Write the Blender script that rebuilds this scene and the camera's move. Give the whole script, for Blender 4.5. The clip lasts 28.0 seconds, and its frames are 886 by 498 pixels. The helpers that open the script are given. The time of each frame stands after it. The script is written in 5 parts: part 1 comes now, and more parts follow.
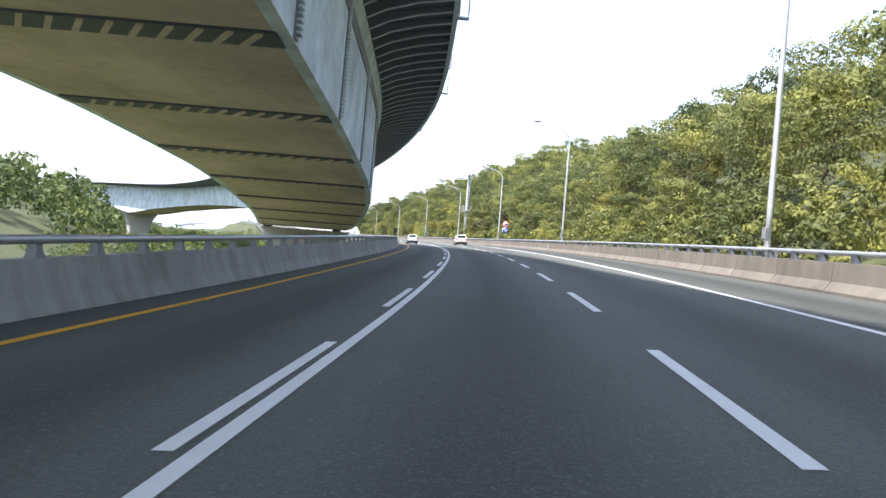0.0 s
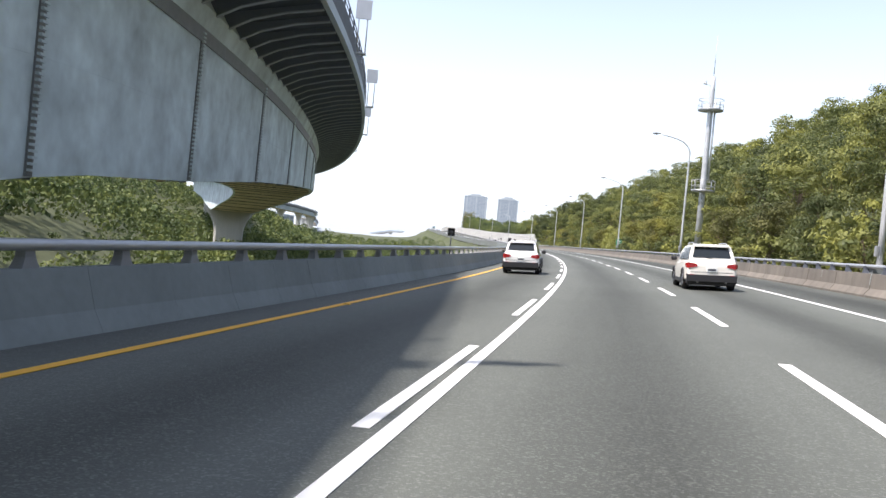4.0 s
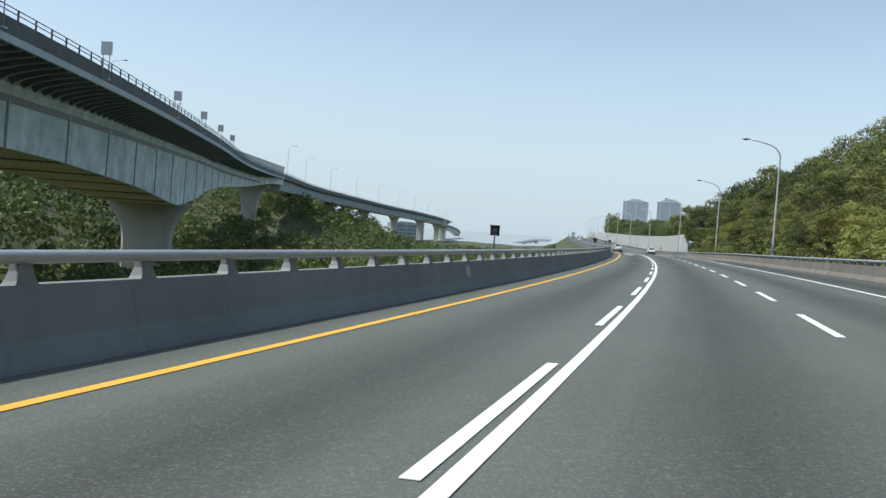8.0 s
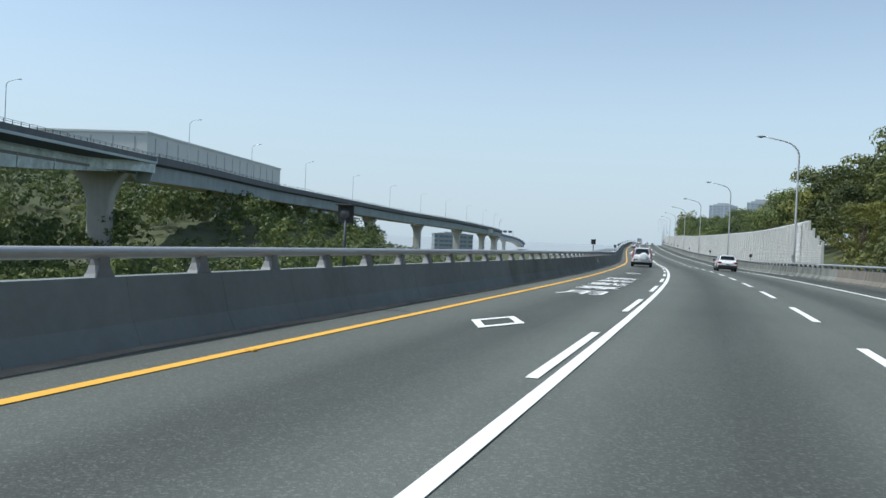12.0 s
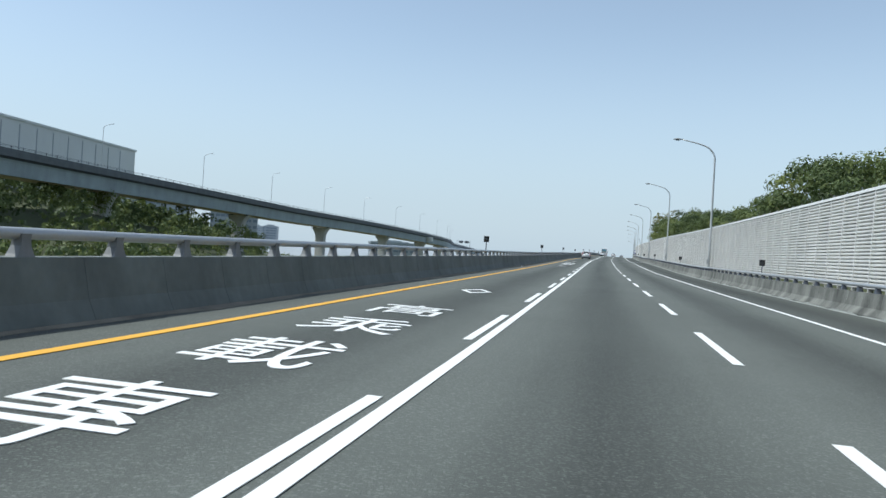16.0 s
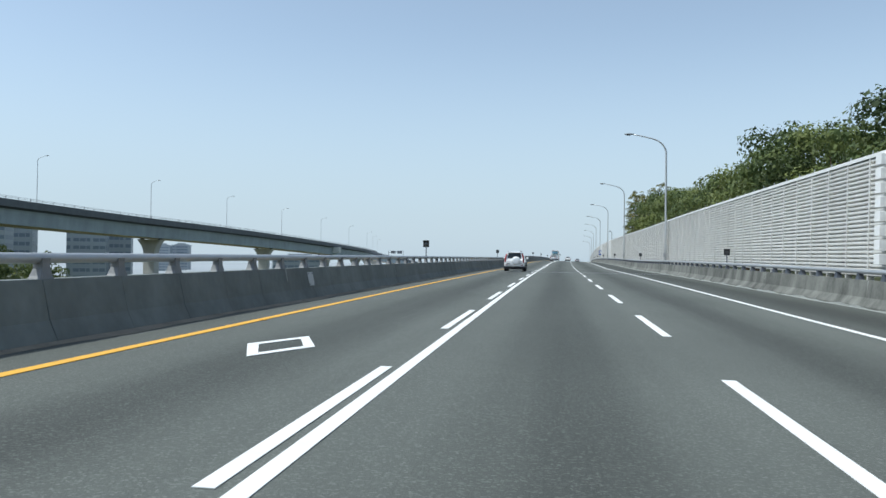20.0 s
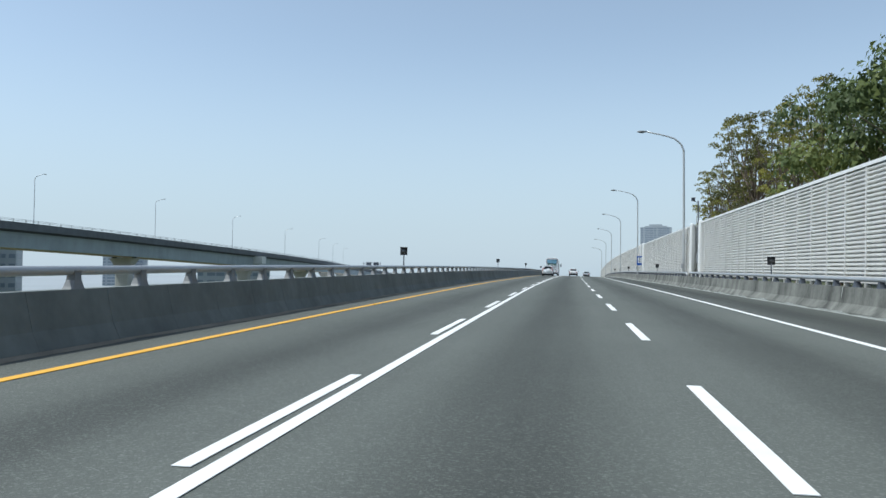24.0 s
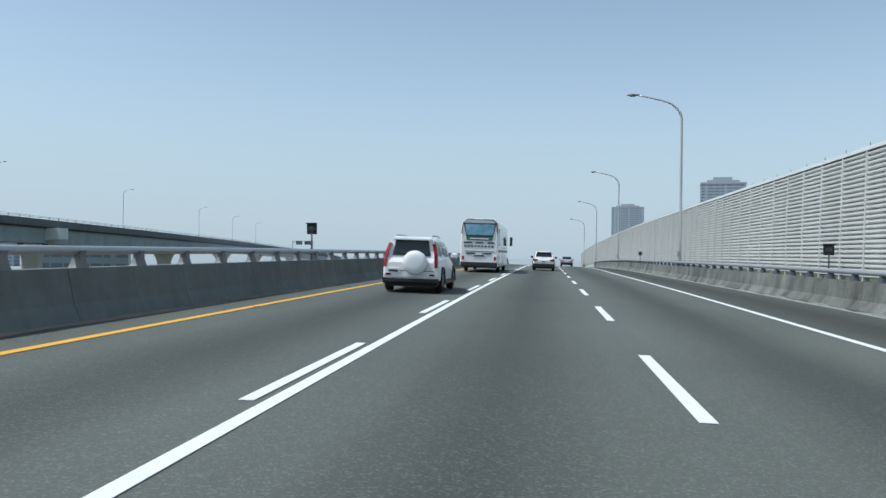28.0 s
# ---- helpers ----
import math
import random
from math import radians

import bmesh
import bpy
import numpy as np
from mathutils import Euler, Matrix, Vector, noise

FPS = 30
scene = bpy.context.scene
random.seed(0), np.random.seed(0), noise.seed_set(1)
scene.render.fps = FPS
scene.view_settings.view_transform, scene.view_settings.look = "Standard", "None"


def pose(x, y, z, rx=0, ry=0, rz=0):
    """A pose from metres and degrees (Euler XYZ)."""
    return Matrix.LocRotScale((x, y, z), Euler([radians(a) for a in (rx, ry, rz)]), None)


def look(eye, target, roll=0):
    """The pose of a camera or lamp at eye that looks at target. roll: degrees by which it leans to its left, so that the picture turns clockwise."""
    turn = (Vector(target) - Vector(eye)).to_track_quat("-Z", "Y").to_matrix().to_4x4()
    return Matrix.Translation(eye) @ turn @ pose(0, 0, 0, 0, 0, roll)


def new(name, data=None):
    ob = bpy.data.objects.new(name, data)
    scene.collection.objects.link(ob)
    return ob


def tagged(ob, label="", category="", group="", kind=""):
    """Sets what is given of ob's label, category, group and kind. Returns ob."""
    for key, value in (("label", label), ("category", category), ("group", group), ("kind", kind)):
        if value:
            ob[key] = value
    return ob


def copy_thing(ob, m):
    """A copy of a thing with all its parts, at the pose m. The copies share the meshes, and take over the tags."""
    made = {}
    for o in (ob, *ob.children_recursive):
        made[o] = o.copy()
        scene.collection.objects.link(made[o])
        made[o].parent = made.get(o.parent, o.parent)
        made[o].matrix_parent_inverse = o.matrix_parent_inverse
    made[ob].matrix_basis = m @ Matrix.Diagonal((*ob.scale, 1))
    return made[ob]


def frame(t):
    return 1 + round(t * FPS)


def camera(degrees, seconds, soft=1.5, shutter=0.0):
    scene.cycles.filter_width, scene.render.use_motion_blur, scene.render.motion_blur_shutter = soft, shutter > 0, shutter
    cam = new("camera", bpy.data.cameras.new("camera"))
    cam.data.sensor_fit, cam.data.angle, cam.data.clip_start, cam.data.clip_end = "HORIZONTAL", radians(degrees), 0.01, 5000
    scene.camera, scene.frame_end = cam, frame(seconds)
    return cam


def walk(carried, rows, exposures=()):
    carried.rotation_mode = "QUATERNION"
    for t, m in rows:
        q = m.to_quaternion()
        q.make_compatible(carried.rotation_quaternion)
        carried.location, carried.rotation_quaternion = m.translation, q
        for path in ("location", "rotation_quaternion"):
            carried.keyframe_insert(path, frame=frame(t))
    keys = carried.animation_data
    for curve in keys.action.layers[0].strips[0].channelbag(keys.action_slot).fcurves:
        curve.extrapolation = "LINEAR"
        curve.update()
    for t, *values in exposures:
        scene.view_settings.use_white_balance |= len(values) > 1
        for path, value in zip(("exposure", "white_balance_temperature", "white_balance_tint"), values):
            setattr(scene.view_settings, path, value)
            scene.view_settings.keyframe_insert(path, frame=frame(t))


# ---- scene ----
cam = camera(58.35, 28.0)
ROWS = [
    (0, pose(1.616, 9.545, 1.518, 89.13, -4.40, 4.94)),
    (0.5, pose(1.428, 21.787, 1.612, 89.52, -5.05, 5.21)),
    (1, pose(1.034, 34.104, 1.685, 89.87, -5.57, 5.48)),
    (1.5, pose(0.383, 46.708, 1.737, 89.80, -5.62, 6.15)),
    (2, pose(-0.454, 59.259, 1.767, 89.72, -5.61, 7.02)),
    (2.5, pose(-1.566, 71.443, 1.768, 89.49, -5.35, 7.49)),
    (3, pose(-2.813, 83.919, 1.753, 89.47, -5.53, 10.14)),
    (3.5, pose(-4.226, 96.202, 1.731, 89.02, -5.42, 14.48)),
    (4, pose(-5.845, 108.635, 1.698, 88.65, -5.22, 20.11)),
    (4.5, pose(-7.935, 121.528, 1.631, 89.00, -4.44, 23.78)),
    (6.5, pose(-17.172, 171.238, 1.283, 88.64, -4.65, 29.10)),
    (7, pose(-19.703, 183.552, 1.203, 88.41, -4.49, 29.81)),
    (7.5, pose(-22.516, 195.780, 1.131, 88.40, -4.34, 30.52)),
    (8, pose(-25.482, 208.084, 1.061, 88.46, -4.07, 31.75)),
    (8.5, pose(-28.686, 220.638, 0.978, 88.22, -3.92, 32.67)),
    (9, pose(-32.047, 233.225, 0.889, 88.20, -3.77, 34.42)),
    (9.5, pose(-35.417, 245.514, 0.807, 88.29, -3.64, 36.01)),
    (10, pose(-39.000, 258.049, 0.728, 88.64, -3.36, 37.23)),
    (10.5, pose(-42.997, 271.613, 0.642, 88.87, -3.23, 37.79)),
    (11, pose(-47.150, 285.195, 0.561, 88.88, -3.10, 37.75)),
    (11.5, pose(-51.150, 297.813, 0.494, 89.04, -2.82, 37.82)),
    (12, pose(-55.210, 310.193, 0.441, 89.07, -2.61, 37.69)),
    (12.5, pose(-59.490, 322.792, 0.379, 89.26, -2.27, 36.83)),
    (13, pose(-63.928, 335.397, 0.272, 89.66, -1.97, 36.30)),
    (13.5, pose(-68.630, 347.897, 0.145, 89.43, -2.24, 35.96)),
    (16, pose(-94.375, 409.118, -0.510, 90.06, -3.36, 35.87)),
    (16.5, pose(-99.868, 421.379, -0.499, 90.36, -3.32, 35.02)),
    (17, pose(-105.406, 433.627, -0.450, 90.51, -3.38, 32.75)),
    (17.5, pose(-111.030, 445.724, -0.405, 90.67, -3.04, 32.17)),
    (18, pose(-116.684, 457.867, -0.349, 90.80, -2.61, 31.96)),
    (18.5, pose(-122.521, 470.213, -0.279, 90.83, -2.34, 31.98)),
    (19, pose(-128.341, 482.561, -0.196, 90.92, -2.02, 31.95)),
    (19.5, pose(-133.829, 494.726, -0.097, 90.94, -1.43, 32.21)),
    (20, pose(-139.288, 506.896, 0.023, 90.97, -0.62, 32.33)),
    (20.5, pose(-144.781, 519.331, 0.151, 90.89, -0.64, 32.38)),
    (21, pose(-150.277, 531.834, 0.283, 90.96, -0.73, 32.43)),
    (21.5, pose(-155.774, 544.279, 0.413, 91.30, -0.97, 32.32)),
    (24, pose(-183.562, 607.511, 0.982, 91.85, -0.52, 32.49)),
    (24.5, pose(-188.885, 619.818, 1.166, 91.30, -0.49, 32.44)),
    (25, pose(-194.193, 632.084, 1.332, 90.95, -0.51, 32.23)),
    (25.5, pose(-199.519, 644.379, 1.480, 90.61, -0.65, 31.84)),
    (26, pose(-204.857, 656.782, 1.615, 90.39, -0.79, 31.54)),
    (27, pose(-215.898, 682.078, 1.843, 90.51, -0.98, 30.35)),
    (27.5, pose(-221.177, 694.533, 1.938, 90.48, -0.91, 30.27)),
    (28, pose(-226.406, 706.924, 2.027, 90.48, -0.89, 30.18)),
]
walk(cam, ROWS, exposures=((0.0, 1.55, 6350, 15), (2.0, 1.40, 6150, 14), (3.2, 1.22, 6100, 14), (4.0, 0.97, 6600, 16), (5.5, 0.66, 6800, 15), (7.0, 0.34, 6750, 12), (7.6, 0.23, 6400, 6), (8.3, 0.13, 6100, 4), (12.0, 0.08, 6000, 4), (26.8, 0.02, 5950, 4), (28.0, -0.10, 5900, 3)))

# ---------------------------------------------------------------- light
world = bpy.data.worlds.new("sky")
scene.world = world
world.use_nodes = True
wn = world.node_tree
sky = wn.nodes.new("ShaderNodeTexSky")
sky.sky_type, sky.sun_disc = "NISHITA", False
SUN_AZ, SUN_EL = radians(228), radians(60.2)
sky.sun_elevation, sky.sun_rotation = SUN_EL, SUN_AZ
sky.air_density, sky.dust_density, sky.ozone_density = 1.0, 1.0, 3.0
haze = wn.nodes.new("ShaderNodeHueSaturation")
haze.inputs["Saturation"].default_value, haze.inputs["Value"].default_value = 0.66, 1.3
haze.inputs["Hue"].default_value = 0.494
wn.links.new(sky.outputs[0], haze.inputs["Color"])
# pale haze that thickens towards the horizon, the same all round
wco, wsep, wmap, wmix = (wn.nodes.new("ShaderNode" + k) for k in ("TexCoord", "SeparateXYZ", "MapRange", "Mix"))
wmix.data_type = "RGBA"
wmap.inputs[1].default_value, wmap.inputs[2].default_value = 0.0, 0.30
wmap.inputs[3].default_value, wmap.inputs[4].default_value = 0.85, 0.0
wmap.interpolation_type = "SMOOTHSTEP"
wn.links.new(wco.outputs["Generated"], wsep.inputs[0])
wn.links.new(wsep.outputs["Z"], wmap.inputs[0])
wn.links.new(wmap.outputs[0], wmix.inputs["Factor"])
wn.links.new(haze.outputs[0], wmix.inputs[6])
wmix.inputs[7].default_value = (4.9, 5.6, 6.2, 1.0)
wn.links.new(wmix.outputs[2], wn.nodes["Background"].inputs[0])
wn.nodes["Background"].inputs[1].default_value = 0.115
sun = new("sun", bpy.data.lights.new("sun", "SUN"))
sun.data.energy, sun.data.angle, sun.data.color = 3.6, radians(1.1), (1.0, 0.95, 0.87)
sun_dir = Vector((math.sin(SUN_AZ) * math.cos(SUN_EL), math.cos(SUN_AZ) * math.cos(SUN_EL), math.sin(SUN_EL)))
sun.matrix_world = look(sun_dir * 300, (0, 0, 0))


# ---------------------------------------------------------------- materials
def mat(name, col, rough=0.7, metal=0.0, vary=0.25, scale=1.0, fine=30.0, bump=0.15, rnd=0.0, streak=0.0, spec=0.5, coat=0.0, runs=(3.0, 3.0, 0.18)):
    """A surface with broad stains, fine grain, upright streaks and, with rnd, a shift from object to object."""
    m = bpy.data.materials.new(name)
    m.use_nodes = True
    t = m.node_tree
    b = t.nodes["Principled BSDF"]
    b.inputs["Roughness"].default_value, b.inputs["Metallic"].default_value = rough, metal
    b.inputs["Specular IOR Level"].default_value = spec
    b.inputs["Coat Weight"].default_value = coat
    geo = t.nodes.new("ShaderNodeNewGeometry")

    def noise_tex(sc, detail, stretch=None):
        n = t.nodes.new("ShaderNodeTexNoise")
        n.inputs["Scale"].default_value, n.inputs["Detail"].default_value = sc, detail
        if stretch:
            mp = t.nodes.new("ShaderNodeMapping")
            mp.inputs["Scale"].default_value = stretch
            t.links.new(geo.outputs["Position"], mp.inputs["Vector"])
            t.links.new(mp.outputs[0], n.inputs["Vector"])
        else:
            t.links.new(geo.outputs["Position"], n.inputs["Vector"])
        return n.outputs["Fac"]

    def math_node(op, a, c):
        n = t.nodes.new("ShaderNodeMath")
        n.operation = op
        for i, v in enumerate((a, c)):
            if isinstance(v, (int, float)):
                n.inputs[i].default_value = v
            else:
                t.links.new(v, n.inputs[i])
        return n.outputs[0]

    big, small = noise_tex(scale, 4.0), noise_tex(fine, 3.0)
    f = math_node("ADD", math_node("MULTIPLY", math_node("SUBTRACT", big, 0.5), vary * 2.2), 1.0)
    f = math_node("ADD", f, math_node("MULTIPLY", math_node("SUBTRACT", small, 0.5), vary * 0.9))
    if streak:
        s = noise_tex(1.0, 4.0, runs)
        f = math_node("ADD", f, math_node("MULTIPLY", math_node("SUBTRACT", s, 0.5), streak * 2.5))
    if rnd:
        oi = t.nodes.new("ShaderNodeObjectInfo")
        f = math_node("ADD", f, math_node("MULTIPLY", math_node("SUBTRACT", oi.outputs["Random"], 0.5), rnd))
    mix = t.nodes.new("ShaderNodeVectorMath")
    mix.operation = "SCALE"
    mix.inputs[0].default_value = col
    t.links.new(f, mix.inputs["Scale"])
    t.links.new(mix.outputs[0], b.inputs["Base Color"])
    if bump:
        bp = t.nodes.new("ShaderNodeBump")
        bp.inputs["Strength"].default_value, bp.inputs["Distance"].default_value = bump, 0.02
        t.links.new(small, bp.inputs["Height"])
        t.links.new(bp.outputs[0], b.inputs["Normal"])
    return m


def leaf_mat(name, dark, middle, light, rnd=0.6, trans=0.22):
    m = bpy.data.materials.new(name)
    m.use_nodes = True
    t = m.node_tree
    b = t.nodes["Principled BSDF"]
    b.inputs["Roughness"].default_value = 0.55
    b.inputs["Specular IOR Level"].default_value = 0.25
    geo, oi = t.nodes.new("ShaderNodeNewGeometry"), t.nodes.new("ShaderNodeObjectInfo")
    n = t.nodes.new("ShaderNodeTexNoise")
    n.inputs["Scale"].default_value = 0.15
    n.inputs["Detail"].default_value = 3.0
    t.links.new(geo.outputs["Position"], n.inputs["Vector"])
    add = t.nodes.new("ShaderNodeMath")
    add.operation = "MULTIPLY_ADD"
    t.links.new(geo.outputs["Random Per Island"], add.inputs[0])
    add.inputs[1].default_value = 0.17
    mr = t.nodes.new("ShaderNodeMapRange")
    mr.inputs[1].default_value, mr.inputs[2].default_value = 0.3, 0.7
    mr.inputs[3].default_value, mr.inputs[4].default_value = -0.02, 0.76
    t.links.new(n.outputs["Fac"], mr.inputs[0])
    t.links.new(mr.outputs[0], add.inputs[2])
    a2 = t.nodes.new("ShaderNodeMath")
    a2.operation = "MULTIPLY_ADD"
    t.links.new(oi.outputs["Random"], a2.inputs[0])
    a2.inputs[1].default_value = rnd * 0.5
    t.links.new(add.outputs[0], a2.inputs[2])
    r = t.nodes.new("ShaderNodeValToRGB")
    r.color_ramp.elements[0].color, r.color_ramp.elements[1].color = (*dark, 1), (*light, 1)
    r.color_ramp.elements.new(0.5).color = (*middle, 1)
    t.links.new(a2.outputs[0], r.inputs[0])
    t.links.new(r.outputs[0], b.inputs["Base Color"])
    tr = t.nodes.new("ShaderNodeBsdfTranslucent")
    t.links.new(r.outputs[0], tr.inputs["Color"])
    mx = t.nodes.new("ShaderNodeMixShader")
    mx.inputs[0].default_value = trans
    t.links.new(b.outputs[0], mx.inputs[1])
    t.links.new(tr.outputs[0], mx.inputs[2])
    t.links.new(mx.outputs[0], t.nodes["Material Output"].inputs[0])
    return m


def asphalt():
    """Asphalt with stone speckle, broad patches and oil-darkened lane middles; the lane map holds metres across and along."""
    m = mat("asphalt", (0.114, 0.123, 0.110), 0.82, vary=0.15, scale=0.22, fine=70, bump=0.45, spec=0.35)
    t = m.node_tree
    b = t.nodes["Principled BSDF"]
    col = b.inputs["Base Color"].links[0].from_socket
    uvn = t.nodes.new("ShaderNodeUVMap")
    uvn.uv_map = "lane"
    sep = t.nodes.new("ShaderNodeSeparateXYZ")
    t.links.new(uvn.outputs[0], sep.inputs[0])

    def m2(op, a, c):
        n = t.nodes.new("ShaderNodeMath")
        n.operation = op
        for i, v in enumerate((a, c)):
            if isinstance(v, (int, float)):
                n.inputs[i].default_value = v
            else:
                t.links.new(v, n.inputs[i])
        return n.outputs[0]

    # lane middles lie 3.72 m apart
    ph = m2("MULTIPLY", m2("SUBTRACT", sep.outputs[0], 1.86), 2 * math.pi / 3.72)
    band = m2("POWER", m2("MULTIPLY", m2("ADD", m2("COSINE", ph, 0.0), 1.0), 0.5), 1.6)
    mp = t.nodes.new("ShaderNodeMapping")
    mp.inputs["Scale"].default_value = (1.6, 0.05, 1.0)
    t.links.new(uvn.outputs[0], mp.inputs["Vector"])
    ns = t.nodes.new("ShaderNodeTexNoise")
    ns.inputs["Scale"].default_value, ns.inputs["Detail"].default_value = 1.0, 3.0
    t.links.new(mp.outputs[0], ns.inputs["Vector"])
    streak = m2("MULTIPLY", m2("SUBTRACT", ns.outputs["Fac"], 0.5), 0.35)
    vo = t.nodes.new("ShaderNodeTexVoronoi")
    vo.inputs["Scale"].default_value = 55.0
    geo = t.nodes.new("ShaderNodeNewGeometry")
    t.links.new(geo.outputs["Position"], vo.inputs["Vector"])
    wn2 = t.nodes.new("ShaderNodeSeparateColor")
    t.links.new(vo.outputs["Color"], wn2.inputs[0])
    speck = m2("MULTIPLY", m2("POWER", wn2.outputs[0], 5.0), 0.55)
    f = m2("ADD", m2("ADD", m2("SUBTRACT", 1.0, m2("MULTIPLY", band, 0.42)), streak), m2("SUBTRACT", speck, 0.08))
    # the hard shoulder is paved in an older, darker mix
    f = m2("MULTIPLY", f, m2("SUBTRACT", 1.0, m2("MULTIPLY", m2("GREATER_THAN", sep.outputs[0], 7.95), 0.26)))
    sc = t.nodes.new("ShaderNodeVectorMath")
    sc.operation = "SCALE"
    t.links.new(col, sc.inputs[0])
    t.links.new(f, sc.inputs["Scale"])
    t.links.new(sc.outputs[0], b.inputs["Base Color"])
    return m


ASPHALT = asphalt()
PAINT_WHITE = mat("road paint white", (0.78, 0.78, 0.76), 0.7, vary=0.10, scale=3, fine=40, bump=0.1)
PAINT_YELLOW = mat("road paint yellow", (0.78, 0.42, 0.05), 0.7, vary=0.12, scale=2, fine=40, bump=0.1)
CONC_BARRIER = mat("barrier concrete", (0.188, 0.212, 0.212), 0.85, vary=0.26, scale=0.35, fine=7, bump=0.2, rnd=0.05, streak=0.10, runs=(2.0, 2.0, 0.25))
CONC_PALE = mat("pale barrier concrete", (0.27, 0.27, 0.25), 0.85, vary=0.32, scale=0.7, fine=12, bump=0.3, rnd=0.2, streak=0.4, runs=(2.2, 2.2, 0.22))
CONC_TAN = mat("tan barrier concrete", (0.175, 0.155, 0.130), 0.85, vary=0.30, scale=0.7, fine=14, bump=0.3, rnd=0.16, streak=0.25, runs=(2.0, 2.0, 0.25))
CONC_STAINED = mat("rain-stained barrier concrete", (0.145, 0.148, 0.132), 0.9, vary=0.65, scale=0.8, fine=8, bump=0.3, rnd=0.30, streak=0.9, runs=(1.1, 1.1, 0.30))
CONC_MOTTLED = mat("mottled barrier concrete", (0.152, 0.168, 0.158), 0.88, vary=0.42, scale=0.55, fine=5, bump=0.25, rnd=0.12, streak=0.28, runs=(1.3, 1.3, 0.35))
EFFLOR = mat("lime bloom", (0.30, 0.31, 0.29), 0.9, vary=0.3, scale=4, fine=20, bump=0.2)
CONC_LIGHT = mat("viaduct concrete", (0.61, 0.515, 0.415), 0.85, vary=0.45, scale=0.16, fine=1.6, bump=0.10, streak=0.16, runs=(0.5, 0.14, 0.3))
CONC_WEB = mat("viaduct web concrete", (0.60, 0.68, 0.70), 0.85, vary=0.52, scale=0.42, fine=1.6, bump=0.08, streak=0.14, runs=(0.7, 0.7, 0.30))
CONC_PIER = mat("pier concrete", (0.46, 0.45, 0.42), 0.85, vary=0.15, scale=0.4, fine=8, bump=0.12, streak=0.15)
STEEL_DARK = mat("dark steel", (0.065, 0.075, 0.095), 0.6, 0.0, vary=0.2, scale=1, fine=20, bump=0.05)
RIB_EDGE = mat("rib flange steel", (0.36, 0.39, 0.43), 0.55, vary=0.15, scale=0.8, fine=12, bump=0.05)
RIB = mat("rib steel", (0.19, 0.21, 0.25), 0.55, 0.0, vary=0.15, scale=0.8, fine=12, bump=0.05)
DECK_BARRIER = mat("dark deck barrier", (0.115, 0.125, 0.135), 0.8, vary=0.25, scale=0.5, fine=6, bump=0.1, streak=0.2, runs=(0.8, 0.8, 0.2))
GIRDER = mat("weathered girder concrete", (0.30, 0.345, 0.365), 0.8, vary=0.22, scale=0.12, fine=3, bump=0.1, streak=0.22, runs=(0.4, 0.4, 0.15))
GRIT = mat("road grit", (0.21, 0.185, 0.145), 0.95, vary=0.5, scale=1.6, fine=18, bump=0.4)
FASCIA = mat("fascia concrete", (0.47, 0.53, 0.56), 0.8, vary=0.14, scale=0.5, fine=9, bump=0.1, streak=0.12)
GALV = mat("galvanised steel", (0.44, 0.45, 0.46), 0.45, 0.55, vary=0.14, scale=1.2, fine=18, bump=0.05)
CAST = mat("cast post grey", (0.21, 0.215, 0.22), 0.6, 0.2, vary=0.2, scale=2, fine=20, bump=0.1)
POLE = mat("painted lamp pole", (0.55, 0.56, 0.56), 0.45, 0.3, vary=0.1, scale=1, fine=16, bump=0.03)
NOISE_WALL = mat("noise wall aluminium", (0.66, 0.65, 0.615), 0.5, 0.15, vary=0.10, scale=0.5, fine=14, bump=0.05, rnd=0.05, streak=0.10)
BLACK = mat("black plastic", (0.02, 0.02, 0.022), 0.5, vary=0.1)
SOIL = mat("grass and soil", (0.070, 0.082, 0.036), 0.95, vary=0.5, scale=0.08, fine=1.5, bump=0.4)
BARK = mat("bark", (0.14, 0.105, 0.075), 0.9, vary=0.3, scale=2, fine=25, bump=0.5)
LEAF = leaf_mat("broad leaves", (0.034, 0.048, 0.020), (0.104, 0.124, 0.042), (0.290, 0.292, 0.072))
LEAF_DRY = leaf_mat("dry mixed leaves", (0.050, 0.058, 0.024), (0.135, 0.135, 0.042), (0.31, 0.29, 0.060))
LEAF_DARK = leaf_mat("dark leaves", (0.032, 0.052, 0.022), (0.090, 0.124, 0.043), (0.215, 0.244, 0.070), trans=0.2)
# distance haze put into the far ground's colour as a pale blue-grey
FAR_HAZE = mat("far ground in haze colour", (0.325, 0.355, 0.375), 0.95, vary=0.12, scale=0.004, fine=0.05, bump=0.0)
WHITE_CLAD = mat("white cladding", (0.62, 0.63, 0.61), 0.6, vary=0.08, scale=0.05, fine=0.6, bump=0.02, streak=0.05)
NOISE_CAP = mat("white wall capping", (0.80, 0.80, 0.78), 0.5, vary=0.06, scale=0.5, fine=10, bump=0.02)
TOWER = mat("tower concrete", (0.34, 0.37, 0.39), 0.8, vary=0.08, scale=0.03, fine=0.5, bump=0.0)
GLASS_FAR = mat("dark window band", (0.17, 0.205, 0.24), 0.35, vary=0.15, scale=0.1, fine=1.0, bump=0.0)

